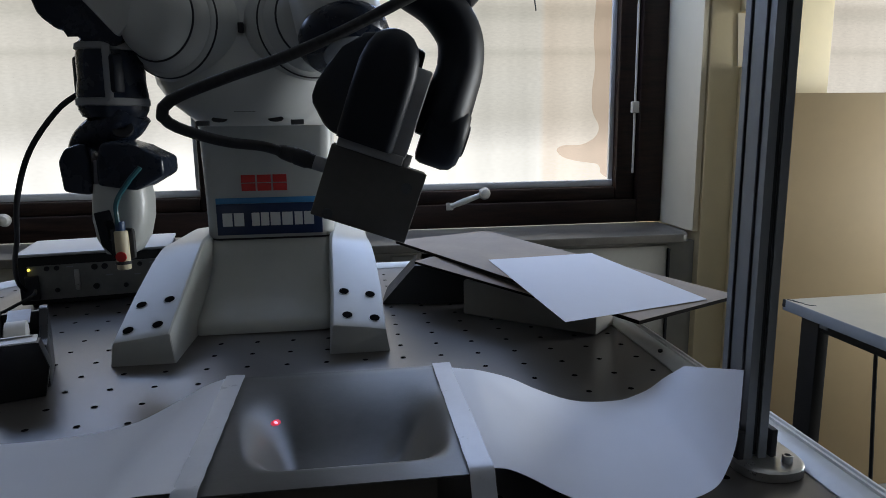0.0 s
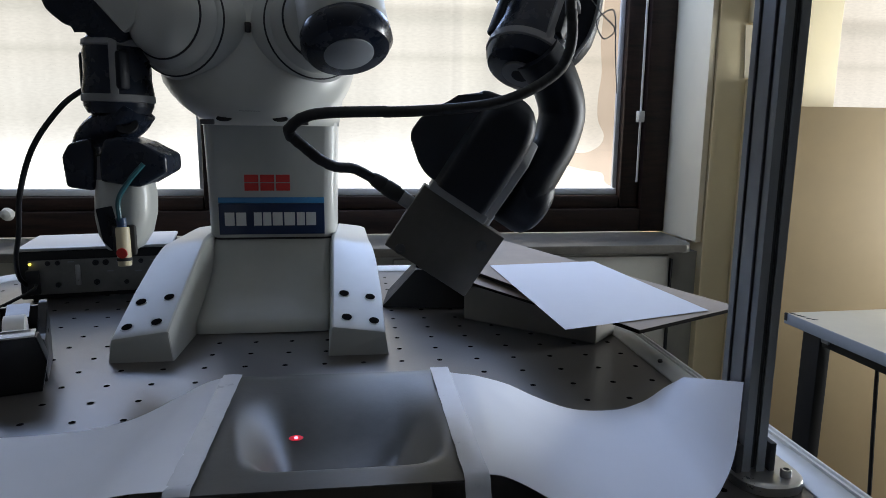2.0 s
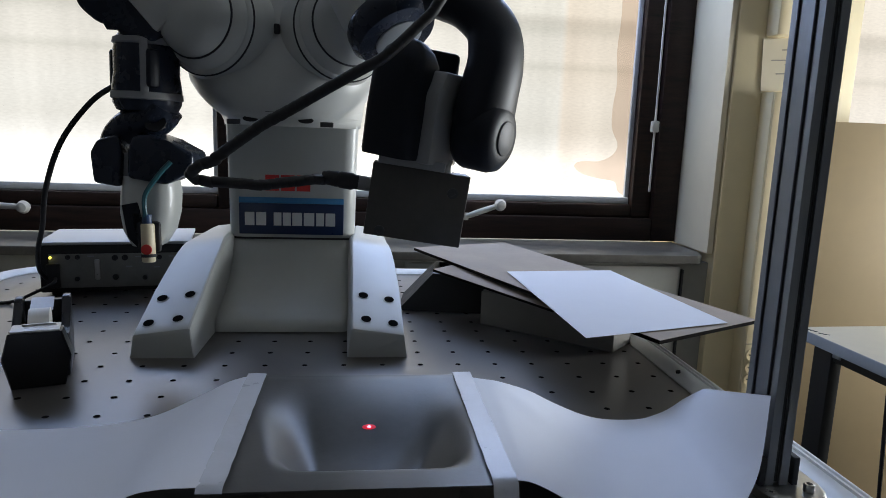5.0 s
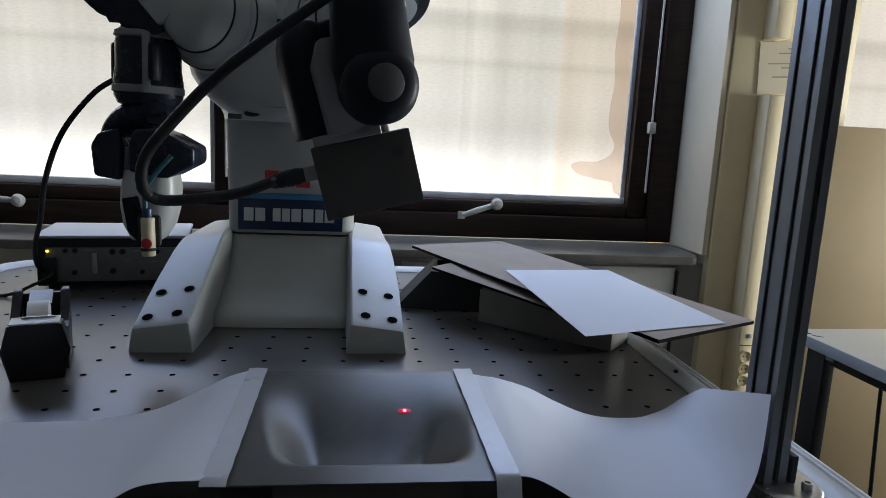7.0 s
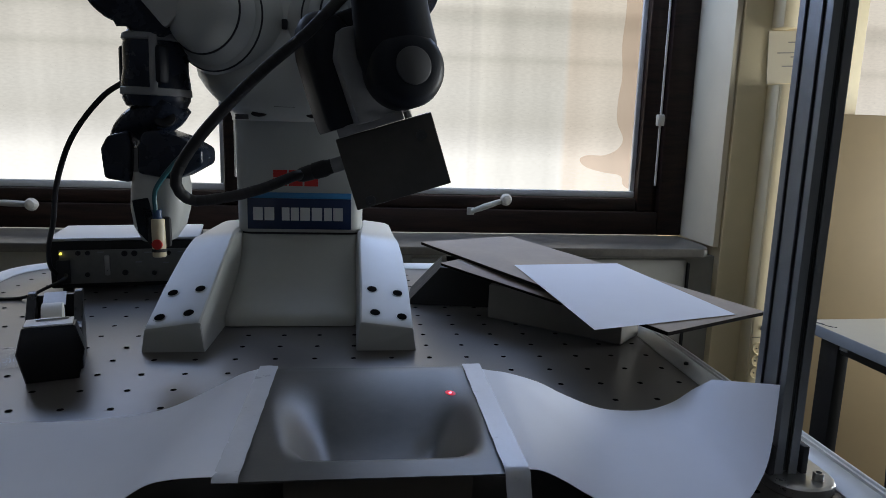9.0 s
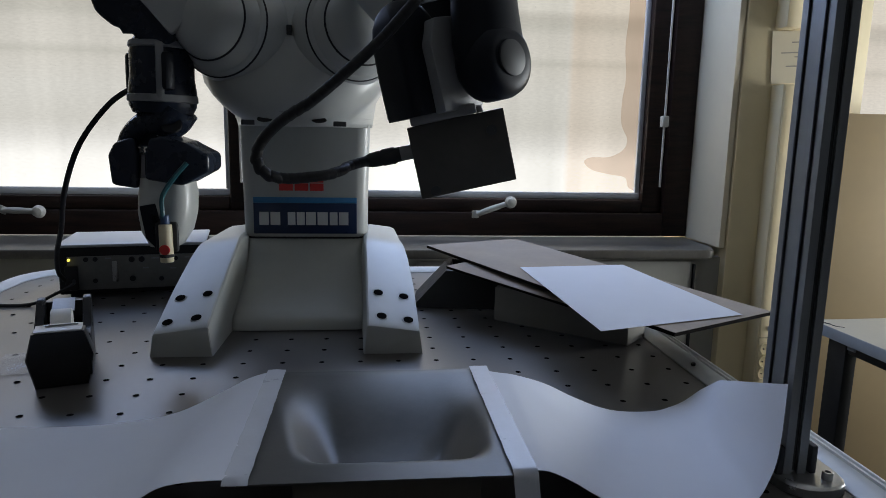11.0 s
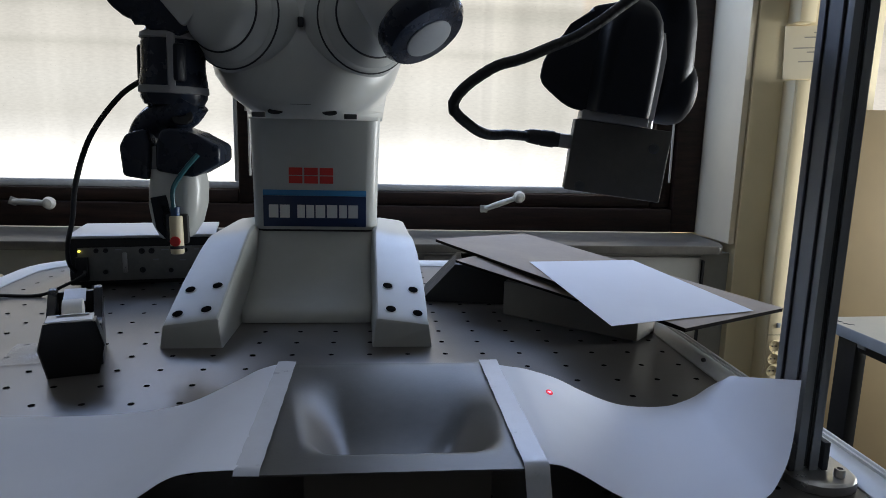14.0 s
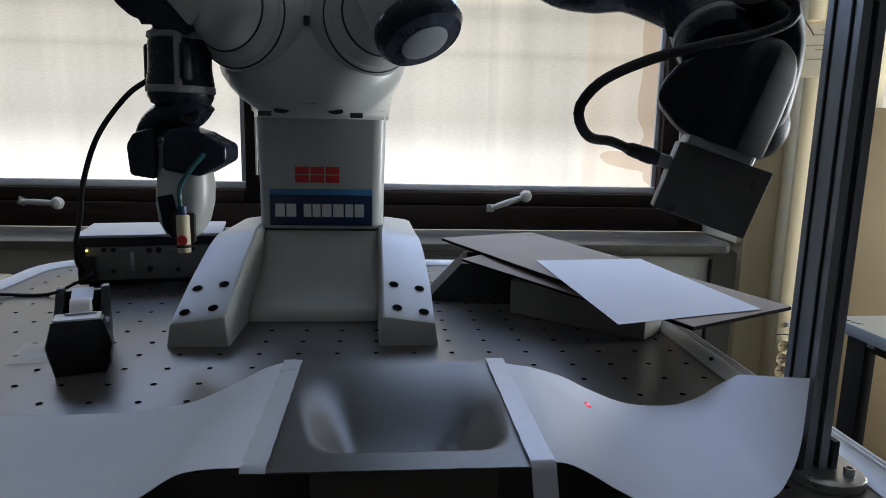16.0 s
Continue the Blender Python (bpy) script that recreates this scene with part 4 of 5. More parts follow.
# base block between the feet and the column
part("base", loft([rounded(0, 0.0, 0.099, 0.207, 0.012, 0.001), rounded(0, 0.0, 0.099, 0.2055, 0.012, 0.012), rounded(0, 0.002, 0.099, 0.199, 0.012, 0.0195), rounded(0, 0.008, 0.0995, 0.186, 0.013, 0.026), rounded(0, 0.017, 0.100, 0.166, 0.014, 0.036), rounded(0, 0.026, 0.1005, 0.143, 0.016, 0.050), rounded(0, 0.034, 0.101, 0.120, 0.018, 0.070), rounded(0, 0.040, 0.102, 0.103, 0.02, 0.092), rounded(0, 0.045, 0.1025, 0.0925, 0.022, 0.1145)]), M_WHITE, robot, "", 60)
part("column", loft([rounded(0, 0.045, 0.1035, 0.092, 0.022, 0.1185), rounded(0, 0.045, 0.1045, 0.093, 0.022, 0.122), rounded(0, 0.045, 0.1055, 0.094, 0.022, 0.20), rounded(0, 0.045, 0.1085, 0.095, 0.022, 0.30), rounded(0, 0.045, 0.112, 0.096, 0.022, 0.345)]), M_WHITE, robot)
part("column_seam", loft([rounded(0, 0.045, 0.102, 0.0915, 0.022, 0.1150), rounded(0, 0.045, 0.102, 0.0915, 0.022, 0.1184)]), M_SEAM, robot)
yf = -0.0487
part("label_plate", box(-0.086, 0.086, yf - 0.002, yf + 0.002, 0.124, 0.176, 0.0008), M_LABEL, robot, "navy label with white marks")
part("label_band", box(-0.086, 0.086, yf - 0.0021, yf + 0.002, 0.1762, 0.186, 0.0005), M_LABELTOP, robot, "bright blue label strip")
x = -0.0765
for w in (0.0185, 0.019, 0.0, 0.015, 0.0155, 0.019, 0.0205, 0.0155, 0.019):
    if w:
        part("label_mark", box(x, x + w * 0.84, yf - 0.0032, yf - 0.0022, 0.139, 0.161), M_PRINT, robot)
    x += w if w else 0.0095
for k in range(3):
    x = -0.043 + k * 0.0255
    part("red_mark", box(x, x + 0.0225, yf - 0.0012, yf + 0.0008, 0.197, 0.2095), M_RED, robot)
    part("red_mark", box(x, x + 0.0225, yf - 0.0012, yf + 0.0008, 0.2110, 0.2235), M_RED, robot)


def torso():
    """The rounded chest: rings that swell from the column to the shoulders."""
    rings = []
    for z, hx, hy, cy, r in ((0.303, 0.060, 0.120, -0.090, 0.05), (0.309, 0.072, 0.138, -0.098, 0.06), (0.318, 0.086, 0.155, -0.098, 0.07), (0.331, 0.103, 0.166, -0.096, 0.085), (0.345, 0.117, 0.171, -0.093, 0.095), (0.362, 0.129, 0.173, -0.090, 0.10),
                             (0.39, 0.139, 0.170, -0.084, 0.11), (0.42, 0.140, 0.164, -0.078, 0.115), (0.46, 0.136, 0.154, -0.072, 0.115), (0.50, 0.120, 0.140, -0.064, 0.10), (0.54, 0.098, 0.12, -0.055, 0.09), (0.575, 0.07, 0.09, -0.05, 0.06)):
        wide = max(hx, 0.112 + 0.16 * (z - 0.303)) if z < 0.42 else hx
        ring = []
        for x, y, q in rounded(0, cy, hx, hy, r, z, 9):
            # the flanks run straighter down at the back than at the belly
            v = min(1.0, max(0.0, ((y - cy) / hy + 0.05) / 0.5))
            ring.append((x * (1 + (wide / hx - 1) * v * v * (3 - 2 * v)), y, q))
        rings.append(ring)
    return loft(rings)


part("torso", torso(), M_WHITE, robot, "rounded white chest", 60)
for sx in (-1, 1):
    # shoulder dome with its seam rings, facing forward and outward
    axis = Vector((sx * 0.40, -0.90, 0.14)).normalized()
    c = Vector((sx * 0.0795, -0.226, 0.430))
    m = along(c, c + axis)
    part("shoulder_collar", lathe([(0.078, -0.10), (0.0745, -0.02), (0.0715, 0.004), (0.0690, 0.016), (0.0660, 0.023), (0.062, 0.025)], 56, m), M_WHITE, robot, "", 50)
    part("shoulder_seam", lathe([(0.0672, 0.0175), (0.0691, 0.0182), (0.0684, 0.0194), (0.0662, 0.0204)], 56, m), M_SEAM, robot)
    part("shoulder_dome", lathe([(0.064, 0.019), (0.0590, 0.034), (0.0535, 0.043), (0.0515, 0.0445), (0.0510, 0.047), (0.0485, 0.056), (0.043, 0.067), (0.033, 0.075), (0.018, 0.080), (0.003, 0.081)], 56, m), M_WHITE, robot, "", 50)
    part("shoulder_seam", lathe([(0.0510, 0.0440), (0.0533, 0.0444), (0.0527, 0.0456), (0.0506, 0.0461)], 56, m), M_SEAM, robot)
part("neck_slot", box(-0.0035, 0.0035, -0.246, -0.236, 0.424, 0.437, 0.001), M_SEAM, robot)
part("vent_slot", box(-0.0145, 0.0145, -0.2560, -0.2480, 0.3215, 0.3236, 0.0009), M_SEAM, robot)
for x in (-0.036, 0.038):
    part("vent_slot", lathe([(0.0105, 0), (0.0100, 0.0012)], 20, pose(x, -0.2400, 0.3122, 70) @ Matrix.Diagonal((1, 0.42, 1, 1))), M_SEAM, robot)
for x in (-0.060, 0.066):
    part("vent_grille", box(x - 0.009, x + 0.009, -0.2330, -0.2270, 0.3040, 0.3110, 0.0008), M_JOINT, robot, "small grey grille")


# ---------------------------------------------------------------- arms
def forearm(parent):
    """Dark ribbed forearm drum with grey straps; axis along z, centred on its base."""
    a = part("forearm", lathe([(0.030, -0.050), (0.038, -0.047), (0.0425, -0.038), (0.0435, -0.02), (0.0405, 0.0), (0.0405, 0.03), (0.037, 0.045), (0.030, 0.055)], 36), M_NAVY, parent, "dark navy forearm drum")
    part("strap", lathe([(0.0415, -0.034), (0.0448, -0.032), (0.0445, -0.024), (0.0410, -0.022)], 36), M_ROBGREY, a, "grey strap ring")
    part("strap", lathe([(0.0395, 0.036), (0.0418, 0.038), (0.0405, 0.044), (0.037, 0.046)], 36), M_ROBGREY, a, "grey strap ring")
    for k in (0, 120, 240):
        part("rib", box(-0.005, 0.005, -0.0445, -0.038, -0.03, 0.042, 0.002, 2, None, pose(0, 0, 0, 0, 0, k + 8)), M_ROBGREY, a, "grey connecting rib")
        part("pad", box(-0.028, -0.012, -0.0425, -0.030, -0.018, 0.030, 0.004, 2, None, pose(0, 0, 0, 0, 0, k + 50)), M_SHELL, a)
    part("end_ring", lathe([(0.020, -0.0535), (0.020, -0.049)], 24), M_ROBGREY, a)
    part("end_bore", lathe([(0.009, -0.0545), (0.009, -0.049)], 20), M_SEAM, a)
    return a


def wrist_link(parent):
    """Curved arm from the drum down to a round joint with a cap that faces +x, beside the wrist housing."""
    turn = pose(0.012, 0.022, 0.040, 0, 90)
    c = part("wrist_link", lathe([(0.028, 0.031), (0.034, 0.033), (0.0362, 0.038), (0.0365, 0.062), (0.034, 0.070), (0.027, 0.0755), (0.019, 0.0765)], 40, turn), M_SHELL, parent, "curved dark wrist link", 50)
    part("link_arm", tube([(0.0600, 0.022, 0.032), (0.0605, 0.023, 0.060), (0.0610, 0.026, 0.086), (0.0600, 0.030, 0.112), (0.0490, 0.034, 0.142), (0.0200, 0.032, 0.164), (-0.014, 0.028, 0.174)], [0.0240, 0.0270, 0.0255, 0.0245, 0.0245, 0.025, 0.026], 28, 7, 1.45), M_SHELL, c, "", 60)
    part("joint_cap", lathe([(0.0172, 0.0755), (0.0172, 0.0780), (0.0160, 0.0787)], 32, turn), M_JOINT, c, "grey round joint cap")
    return c


def wrist_body(parent):
    """Dark wrist housing that stands on the tool flange."""
    # side outlines in minus y and z, drawn along x
    turn = Matrix(((0, 0, 1, 0), (-1, 0, 0, 0), (0, 1, 0, 0), (0, 0, 0, 1)))
    full = [(0.010, 0.005), (-0.034, 0.005), (-0.048, 0.010), (-0.073, 0.026), (-0.078, 0.034), (-0.077, 0.050), (-0.068, 0.072), (-0.046, 0.086), (-0.030, 0.110), (0.002, 0.116)]
    w = part("wrist_body", prism(full, -0.034, 0.034, 0.0060, 3, pose(0, 0, 0, 0, 0, -42) @ pose(0, 0, 0, 90)), M_SHELL, parent, "dark wrist housing", 40)
    part("outer_shell", loft([rounded(-0.0075, -0.023, hx, hy, r, z, 7) for z, hx, hy, r in ((0.005, 0.0275, 0.0260, 0.010), (0.009, 0.0285, 0.0270, 0.011), (0.050, 0.0292, 0.0275, 0.012), (0.082, 0.0288, 0.0270, 0.013),
         (0.098, 0.0262, 0.0250, 0.014), (0.109, 0.0215, 0.0210, 0.014), (0.116, 0.0150, 0.0150, 0.012), (0.1195, 0.0080, 0.0080, 0.007), (0.1205, 0.0030, 0.0030, 0.0025))]), M_SHELL, w, "", 60)
    part("grey_core", prism([(-0.028, 0.003), (0.026, 0.003), (0.028, 0.07), (0.016, 0.094), (-0.024, 0.094)], -0.020, 0.0350, 0.003, 2, turn), M_ROBGREY, w, "grey inner core")
    return w


# the arm that holds still
def still_arm():
    part("upper_arm", prism([(-0.255, 0.50), (-0.236, 0.440), (-0.213, 0.421), (-0.198, 0.422), (-0.188, 0.408), (-0.150, 0.398), (-0.120, 0.430), (-0.100, 0.50)], -0.045, 0.03, 0.008, 3, pose(0, -0.25, 0, 90)), M_NAVY, robot, "dark navy upper arm", 50)
    part("arm_cover", prism([(-0.215, 0.50), (-0.142, 0.414), (-0.138, 0.414), (-0.062, 0.50)], 0.0, 0.012, 0.003, 2, pose(0, -0.2815, 0, 90)), M_WHITE, robot, "pale grey arm cover")
    a = forearm(robot)
    a.matrix_basis = pose(-0.168, -0.240, 0.364, 0, 1, 4)
    l = part("wrist_link", tube([(-0.150, -0.240, 0.326), (-0.163, -0.240, 0.309), (-0.193, -0.240, 0.297), (-0.211, -0.238, 0.276), (-0.213, -0.236, 0.244)], [0.028, 0.027, 0.020, 0.018, 0.018], 20, 7, 1.4), M_NAVY, robot, "curved navy wrist link", 60)
    part("link_bore", lathe([(0.013, 0), (0.013, 0.003), (0.006, 0.003), (0.006, 0.0015)], 24, pose(-0.150, -0.272, 0.300, 50)), M_BLACKM, l)
    h = part("wrist_housing", prism([(-0.231, 0.262), (-0.228, 0.223), (-0.195, 0.218), (-0.191, 0.262), (-0.196, 0.286), (-0.222, 0.278)], -0.035, 0.035, 0.005, 3, pose(0, -0.245, 0, 90, 0, 0)), M_NAVY, robot, "navy wrist housing", 50)
    part("wrist_gap", box(-0.197, -0.180, -0.27, -0.21, 0.224, 0.262, 0.002), M_ROBGREY, robot, "grey joint disc")
    part("wrist_block", prism([(-0.183, 0.231), (-0.136, 0.223), (-0.101, 0.243), (-0.101, 0.264), (-0.132, 0.280), (-0.156, 0.288), (-0.175, 0.284), (-0.182, 0.264)], -0.040, 0.040, 0.005, 3, pose(0, -0.250, 0, 90, 0, 0)), M_NAVY, robot, "dark navy wrist block", 50)
    g = part("gripper", loft([rounded(-0.1640, -0.250, 0.032, 0.032, 0.020, 0.232, 7), rounded(-0.1640, -0.250, 0.035, 0.036, 0.022, 0.210, 7), rounded(-0.1650, -0.252, 0.035, 0.036, 0.022, 0.185, 7), rounded(-0.1660, -0.254, 0.030, 0.034, 0.020, 0.160, 7), rounded(-0.1670, -0.256, 0.019, 0.028, 0.014, 0.141, 7)]), M_WHITE, robot, "white tapered gripper body", 60)
    part("gripper_side", prism([(-0.014, 0.03), (0.006, 0.034), (0.016, 0.0), (0.018, -0.026), (0.008, -0.030), (-0.008, -0.012)], -0.002, 0.002, 0.001, 2, pose(-0.1780, -0.286, 0.166, 90, 0, 0)), M_SHELL, g)
    part("slot", box(-0.1720, -0.1430, -0.296, -0.286, 0.136, 0.176, 0.004), M_SEAM, g)
    part("teal_tube", tube([(-0.1260, -0.300, 0.254), (-0.1410, -0.304, 0.236), (-0.1570, -0.304, 0.212), (-0.1590, -0.302, 0.190), (-0.1580, -0.298, 0.170)], 0.0032, 8, 6), M_TEAL, g, "thin teal tube")
    part("blue_plug", rod((-0.1578, -0.298, 0.168), (-0.1580, -0.298, 0.186), 0.006, 12, 0.001), M_BLUE, g)
    pen = part("marker", rod((-0.1560, -0.302, 0.124), (-0.1575, -0.298, 0.174), 0.0085, 18, 0.002), M_PEN, robot, "cream marker with a red band")
    part("red_dot", lathe([(0.0068, 0), (0.0066, 0.0012), (0.0050, 0.0018)], 20, pose(-0.1563, -0.3095, 0.1420, 94)), M_RED, pen, "round red mark")
    part("dark_band", lathe([(0.0089, 0), (0.0092, 0.001), (0.0092, 0.003), (0.0089, 0.004)], 18, along((-0.1561, -0.3018, 0.131), (-0.1575, -0.298, 0.174))), M_SEAM, pen)


still_arm()

# the arm that moves: shoulder link, drum, wrist and sensor head
upper_link = part("upper_link", lathe([(0.050, -0.15), (0.0515, -0.07), (0.052, -0.032), (0.0508, -0.0255)], 40), M_WHITE, robot, "white upper arm link")
part("link_collar", lathe([(0.0508, -0.0250), (0.053, -0.020), (0.0535, -0.006), (0.0475, 0.003), (0.032, 0.006)], 40), M_NAVY, upper_link, "navy collar")
part("link_cap", lathe([(0.0290, 0.0045), (0.0290, 0.0072), (0.027, 0.0082)], 36), M_CAP, upper_link, "pale round end cap")
drum = forearm(robot)
rest = pose(0, 0, 0, -24, 24, 0).inverted()
part("elbow_link", tube([rest @ Vector(q) for q in ((0.012, 0.03, 0.045), (-0.03, 0.05, 0.100), (-0.078, 0.06, 0.118), (-0.112, 0.07, 0.150), (-0.120, 0.07, 0.215))], [0.040, 0.040, 0.037, 0.036, 0.036], 22, 7), M_NAVY, drum, "dark navy elbow link")
part("loose_wire", tube([rest @ Vector(q) for q in ((0.044, -0.03, 0.045), (0.062, -0.035, 0.020), (0.078, -0.035, 0.004), (0.066, -0.035, -0.006), (0.058, -0.035, 0.012), (0.076, -0.035, 0.022), (0.080, -0.035, -0.02), (0.084, -0.035, -0.062))], 0.0007, 6, 8), M_CAP, drum, "thin loose grey wire")
part("elbow_side", tube([rest @ Vector(q) for q in ((0.052, 0.045, 0.105), (0.056, 0.030, 0.050), (0.046, 0.022, 0.000), (0.026, 0.016, -0.030))], [0.030, 0.030, 0.027, 0.016], 20, 7), M_SHELL, drum, "", 60)
part("edge_strip", tube([rest @ Vector(q) for q in ((0.075, 0.010, 0.085), (0.074, 0.004, 0.045), (0.064, -0.001, 0.006), (0.046, 0.000, -0.022))], 0.0022, 8, 6), M_ROBGREY, drum, "pale edge strip")
link = wrist_link(robot)
body = wrist_body(robot)

SW, SH, SD = 0.0995, 0.0740, 0.030
head = part("sensor_head", box(-SW / 2, SW / 2, -SD / 2, SD / 2, -SH / 2, SH / 2, 0.0012), M_SENSOR, robot, "flat grey metal laser sensor head")
part("flange_plate", box(-0.045, 0.022, -0.026, 0.026, SH / 2 + 0.0003, SH / 2 + 0.010, 0.0015), M_ROBGREY, head)
part("bracket", box(-SW / 2, SW / 2, SD / 2 + 0.0004, SD / 2 + 0.006, -SH / 2 + 0.03, SH / 2 + 0.0002, 0.001), M_ROBGREY, head)
part("spacer", rod((0.027, 0, SH / 2 + 0.0003), (0.027, 0, SH / 2 + 0.013), 0.004, 12), M_STEEL, head)
for x, z in ((0.034, 0.0175), (-0.034, -0.0315)):
    part("bolt", lathe([(0.0055, 0), (0.0055, 0.0012), (0.0045, 0.0016), (0.0026, 0.0016), (0.0026, 0.0006)], 18, pose(x, -SD / 2, z, 90)), M_JOINT, head)
part("socket", rod((-SW / 2 - 0.013, 0, 0.0125), (-SW / 2 + 0.001, 0, 0.0125), 0.0075, 16, 0.0008), M_ROBGREY, head)
plug = part("plug", lathe([(0.0054, 0.0), (0.0074, 0.006), (0.0082, 0.016), (0.0076, 0.017), (0.0086, 0.019), (0.0088, 0.031), (0.0078, 0.033), (0.0074, 0.038)], 18, pose(-SW / 2 - 0.050, 0, 0.0125, 0, 90)), M_RUBBER, head, "black ribbed plug")

# the laser's light on the sheet, modelled as a small glowing disc and fringe
spot = thing("laser_spot", "small bright red laser dot on the sheet", "laser dot")
part("core", lathe([(0.0004, 0.0), (0.0019, 0.0003), (0.0013, 0.0008), (0.0002, 0.0010)], 14), M_LASER, spot)
part("fringe", lathe([(0.0004, -0.0002), (0.0050, 0.0), (0.0030, 0.00025), (0.0002, 0.0003)], 18, Matrix.Diagonal((1.3, 0.75, 1, 1))), M_HALO, spot)

# sensor head: seconds, x, z, lean, then the wrist's turn about the flange
HEAD = [
    (0, 0.2080, 1.1340, 19.5, -4),
    (0.8, 0.2460, 1.1120, 26.5, 3),
    (1.5, 0.2700, 1.0960, 30.4, 5),
    (2.4, 0.2890, 1.0840, 34.3, 6),
    (3.5, 0.2660, 1.1100, 19.2, 2),
    (4.2, 0.2490, 1.1200, 12.8, -6),
    (6.3, 0.1860, 1.1470, -6.0, -78),
    (7, 0.1720, 1.1550, -14.8, -75),
    (7.5, 0.1700, 1.1580, -16.5, -75),
    (9, 0.1920, 1.1660, -17.7, -70),
    (9.2, 0.1930, 1.1650, -19.5, -69),
    (11.3, 0.2740, 1.1790, -10.9, -45),
    (11.8, 0.3040, 1.1790, -7.1, -28),
    (12.5, 0.3420, 1.1770, -1.6, -13),
    (13, 0.3680, 1.1740, 2.6, -5),
    (13.5, 0.3930, 1.1700, 4.2, 3),
    (14.2, 0.4160, 1.1660, 7.3, 12),
    (15, 0.4510, 1.1580, 10.2, 19),
    (15.5, 0.4790, 1.1480, 13.8, 23),
    (16, 0.5090, 1.1350, 17.8, 28),
]


def head_pose(x, z, lean):
    """The sensor head in the room; it turns a little toward the table's front."""
    yaw = -0.6 * math.degrees(math.atan2(x - 0.16, 0.70))
    return pose(x, 0.0, z, 0, 0, yaw) @ pose(0, 0, 0, 0, lean, 0), yaw


def plug_end(t):
    """Where the cable leaves the plug at t seconds."""
    for a, c in zip(HEAD, HEAD[1:]):
        if t <= c[0]:
            break
    f = min(1, max(0, (t - a[0]) / (c[0] - a[0])))
    x, z, lean = (p + (q - p) * f for p, q in zip(a[1:4], c[1:4]))
    return head_pose(x, z, lean)[0] @ Vector((-SW / 2 - 0.046, 0, 0.0125))


cable = thing("sensor_cable", "thick black cable looping from the sensor head", "cable")
LINKS, STEP = 66, 0.0087
cable_links = []
b = lathe([(0.0012, -0.0094), (0.0034, -0.0083), (0.0047, -0.0067), (0.0052, -0.0045), (0.0052, 0.0045), (0.0047, 0.0067), (0.0034, 0.0083), (0.0012, 0.0094)], 14)
first = part("cable_piece", b, M_RUBBER, cable)
cable_links.append(first)
for k in range(1, LINKS):
    o = new("cable_piece", first.data)
    o.parent = cable
    cable_links.append(o)
cable_rows = [[] for _ in range(LINKS)]


def cable_at(t, points):
    """The cable's line at t seconds, as (x, z) from the plug outward; it swings a little toward the viewer."""
    n = len(points)
    pts = [(x, -0.012 - 0.05 * min(1, 2 * i / (n - 1)), z) for i, (x, z) in enumerate(points)]
    tail = plug_end(t)
    shift = tail - Vector(pts[0])
    pts = [tuple(Vector(p) + shift * k) for p, k in zip(pts, (1.0, 0.6, 0.25))] + pts[3:]
    line = spline(pts, 14)
    end = (line[-1] - line[-3]).normalized()
    line += [line[-1] + end * 0.02 * (k + 1) for k in range(30)]
    want, run, i = STEP / 2, 0.0, 0
    for k in range(LINKS):
        while i < len(line) - 2 and run + (line[i + 1] - line[i]).length < want:
            run += (line[i + 1] - line[i]).length
            i += 1
        d = line[i + 1] - line[i]
        p = line[i] + d.normalized() * (want - run)
        q = (line[min(i + 2, len(line) - 1)] - line[max(i - 1, 0)]).to_track_quat("Z", "Y").to_matrix().to_4x4()
        cable_rows[k].append((t, Matrix.Translation(p) @ q))
        want += STEP


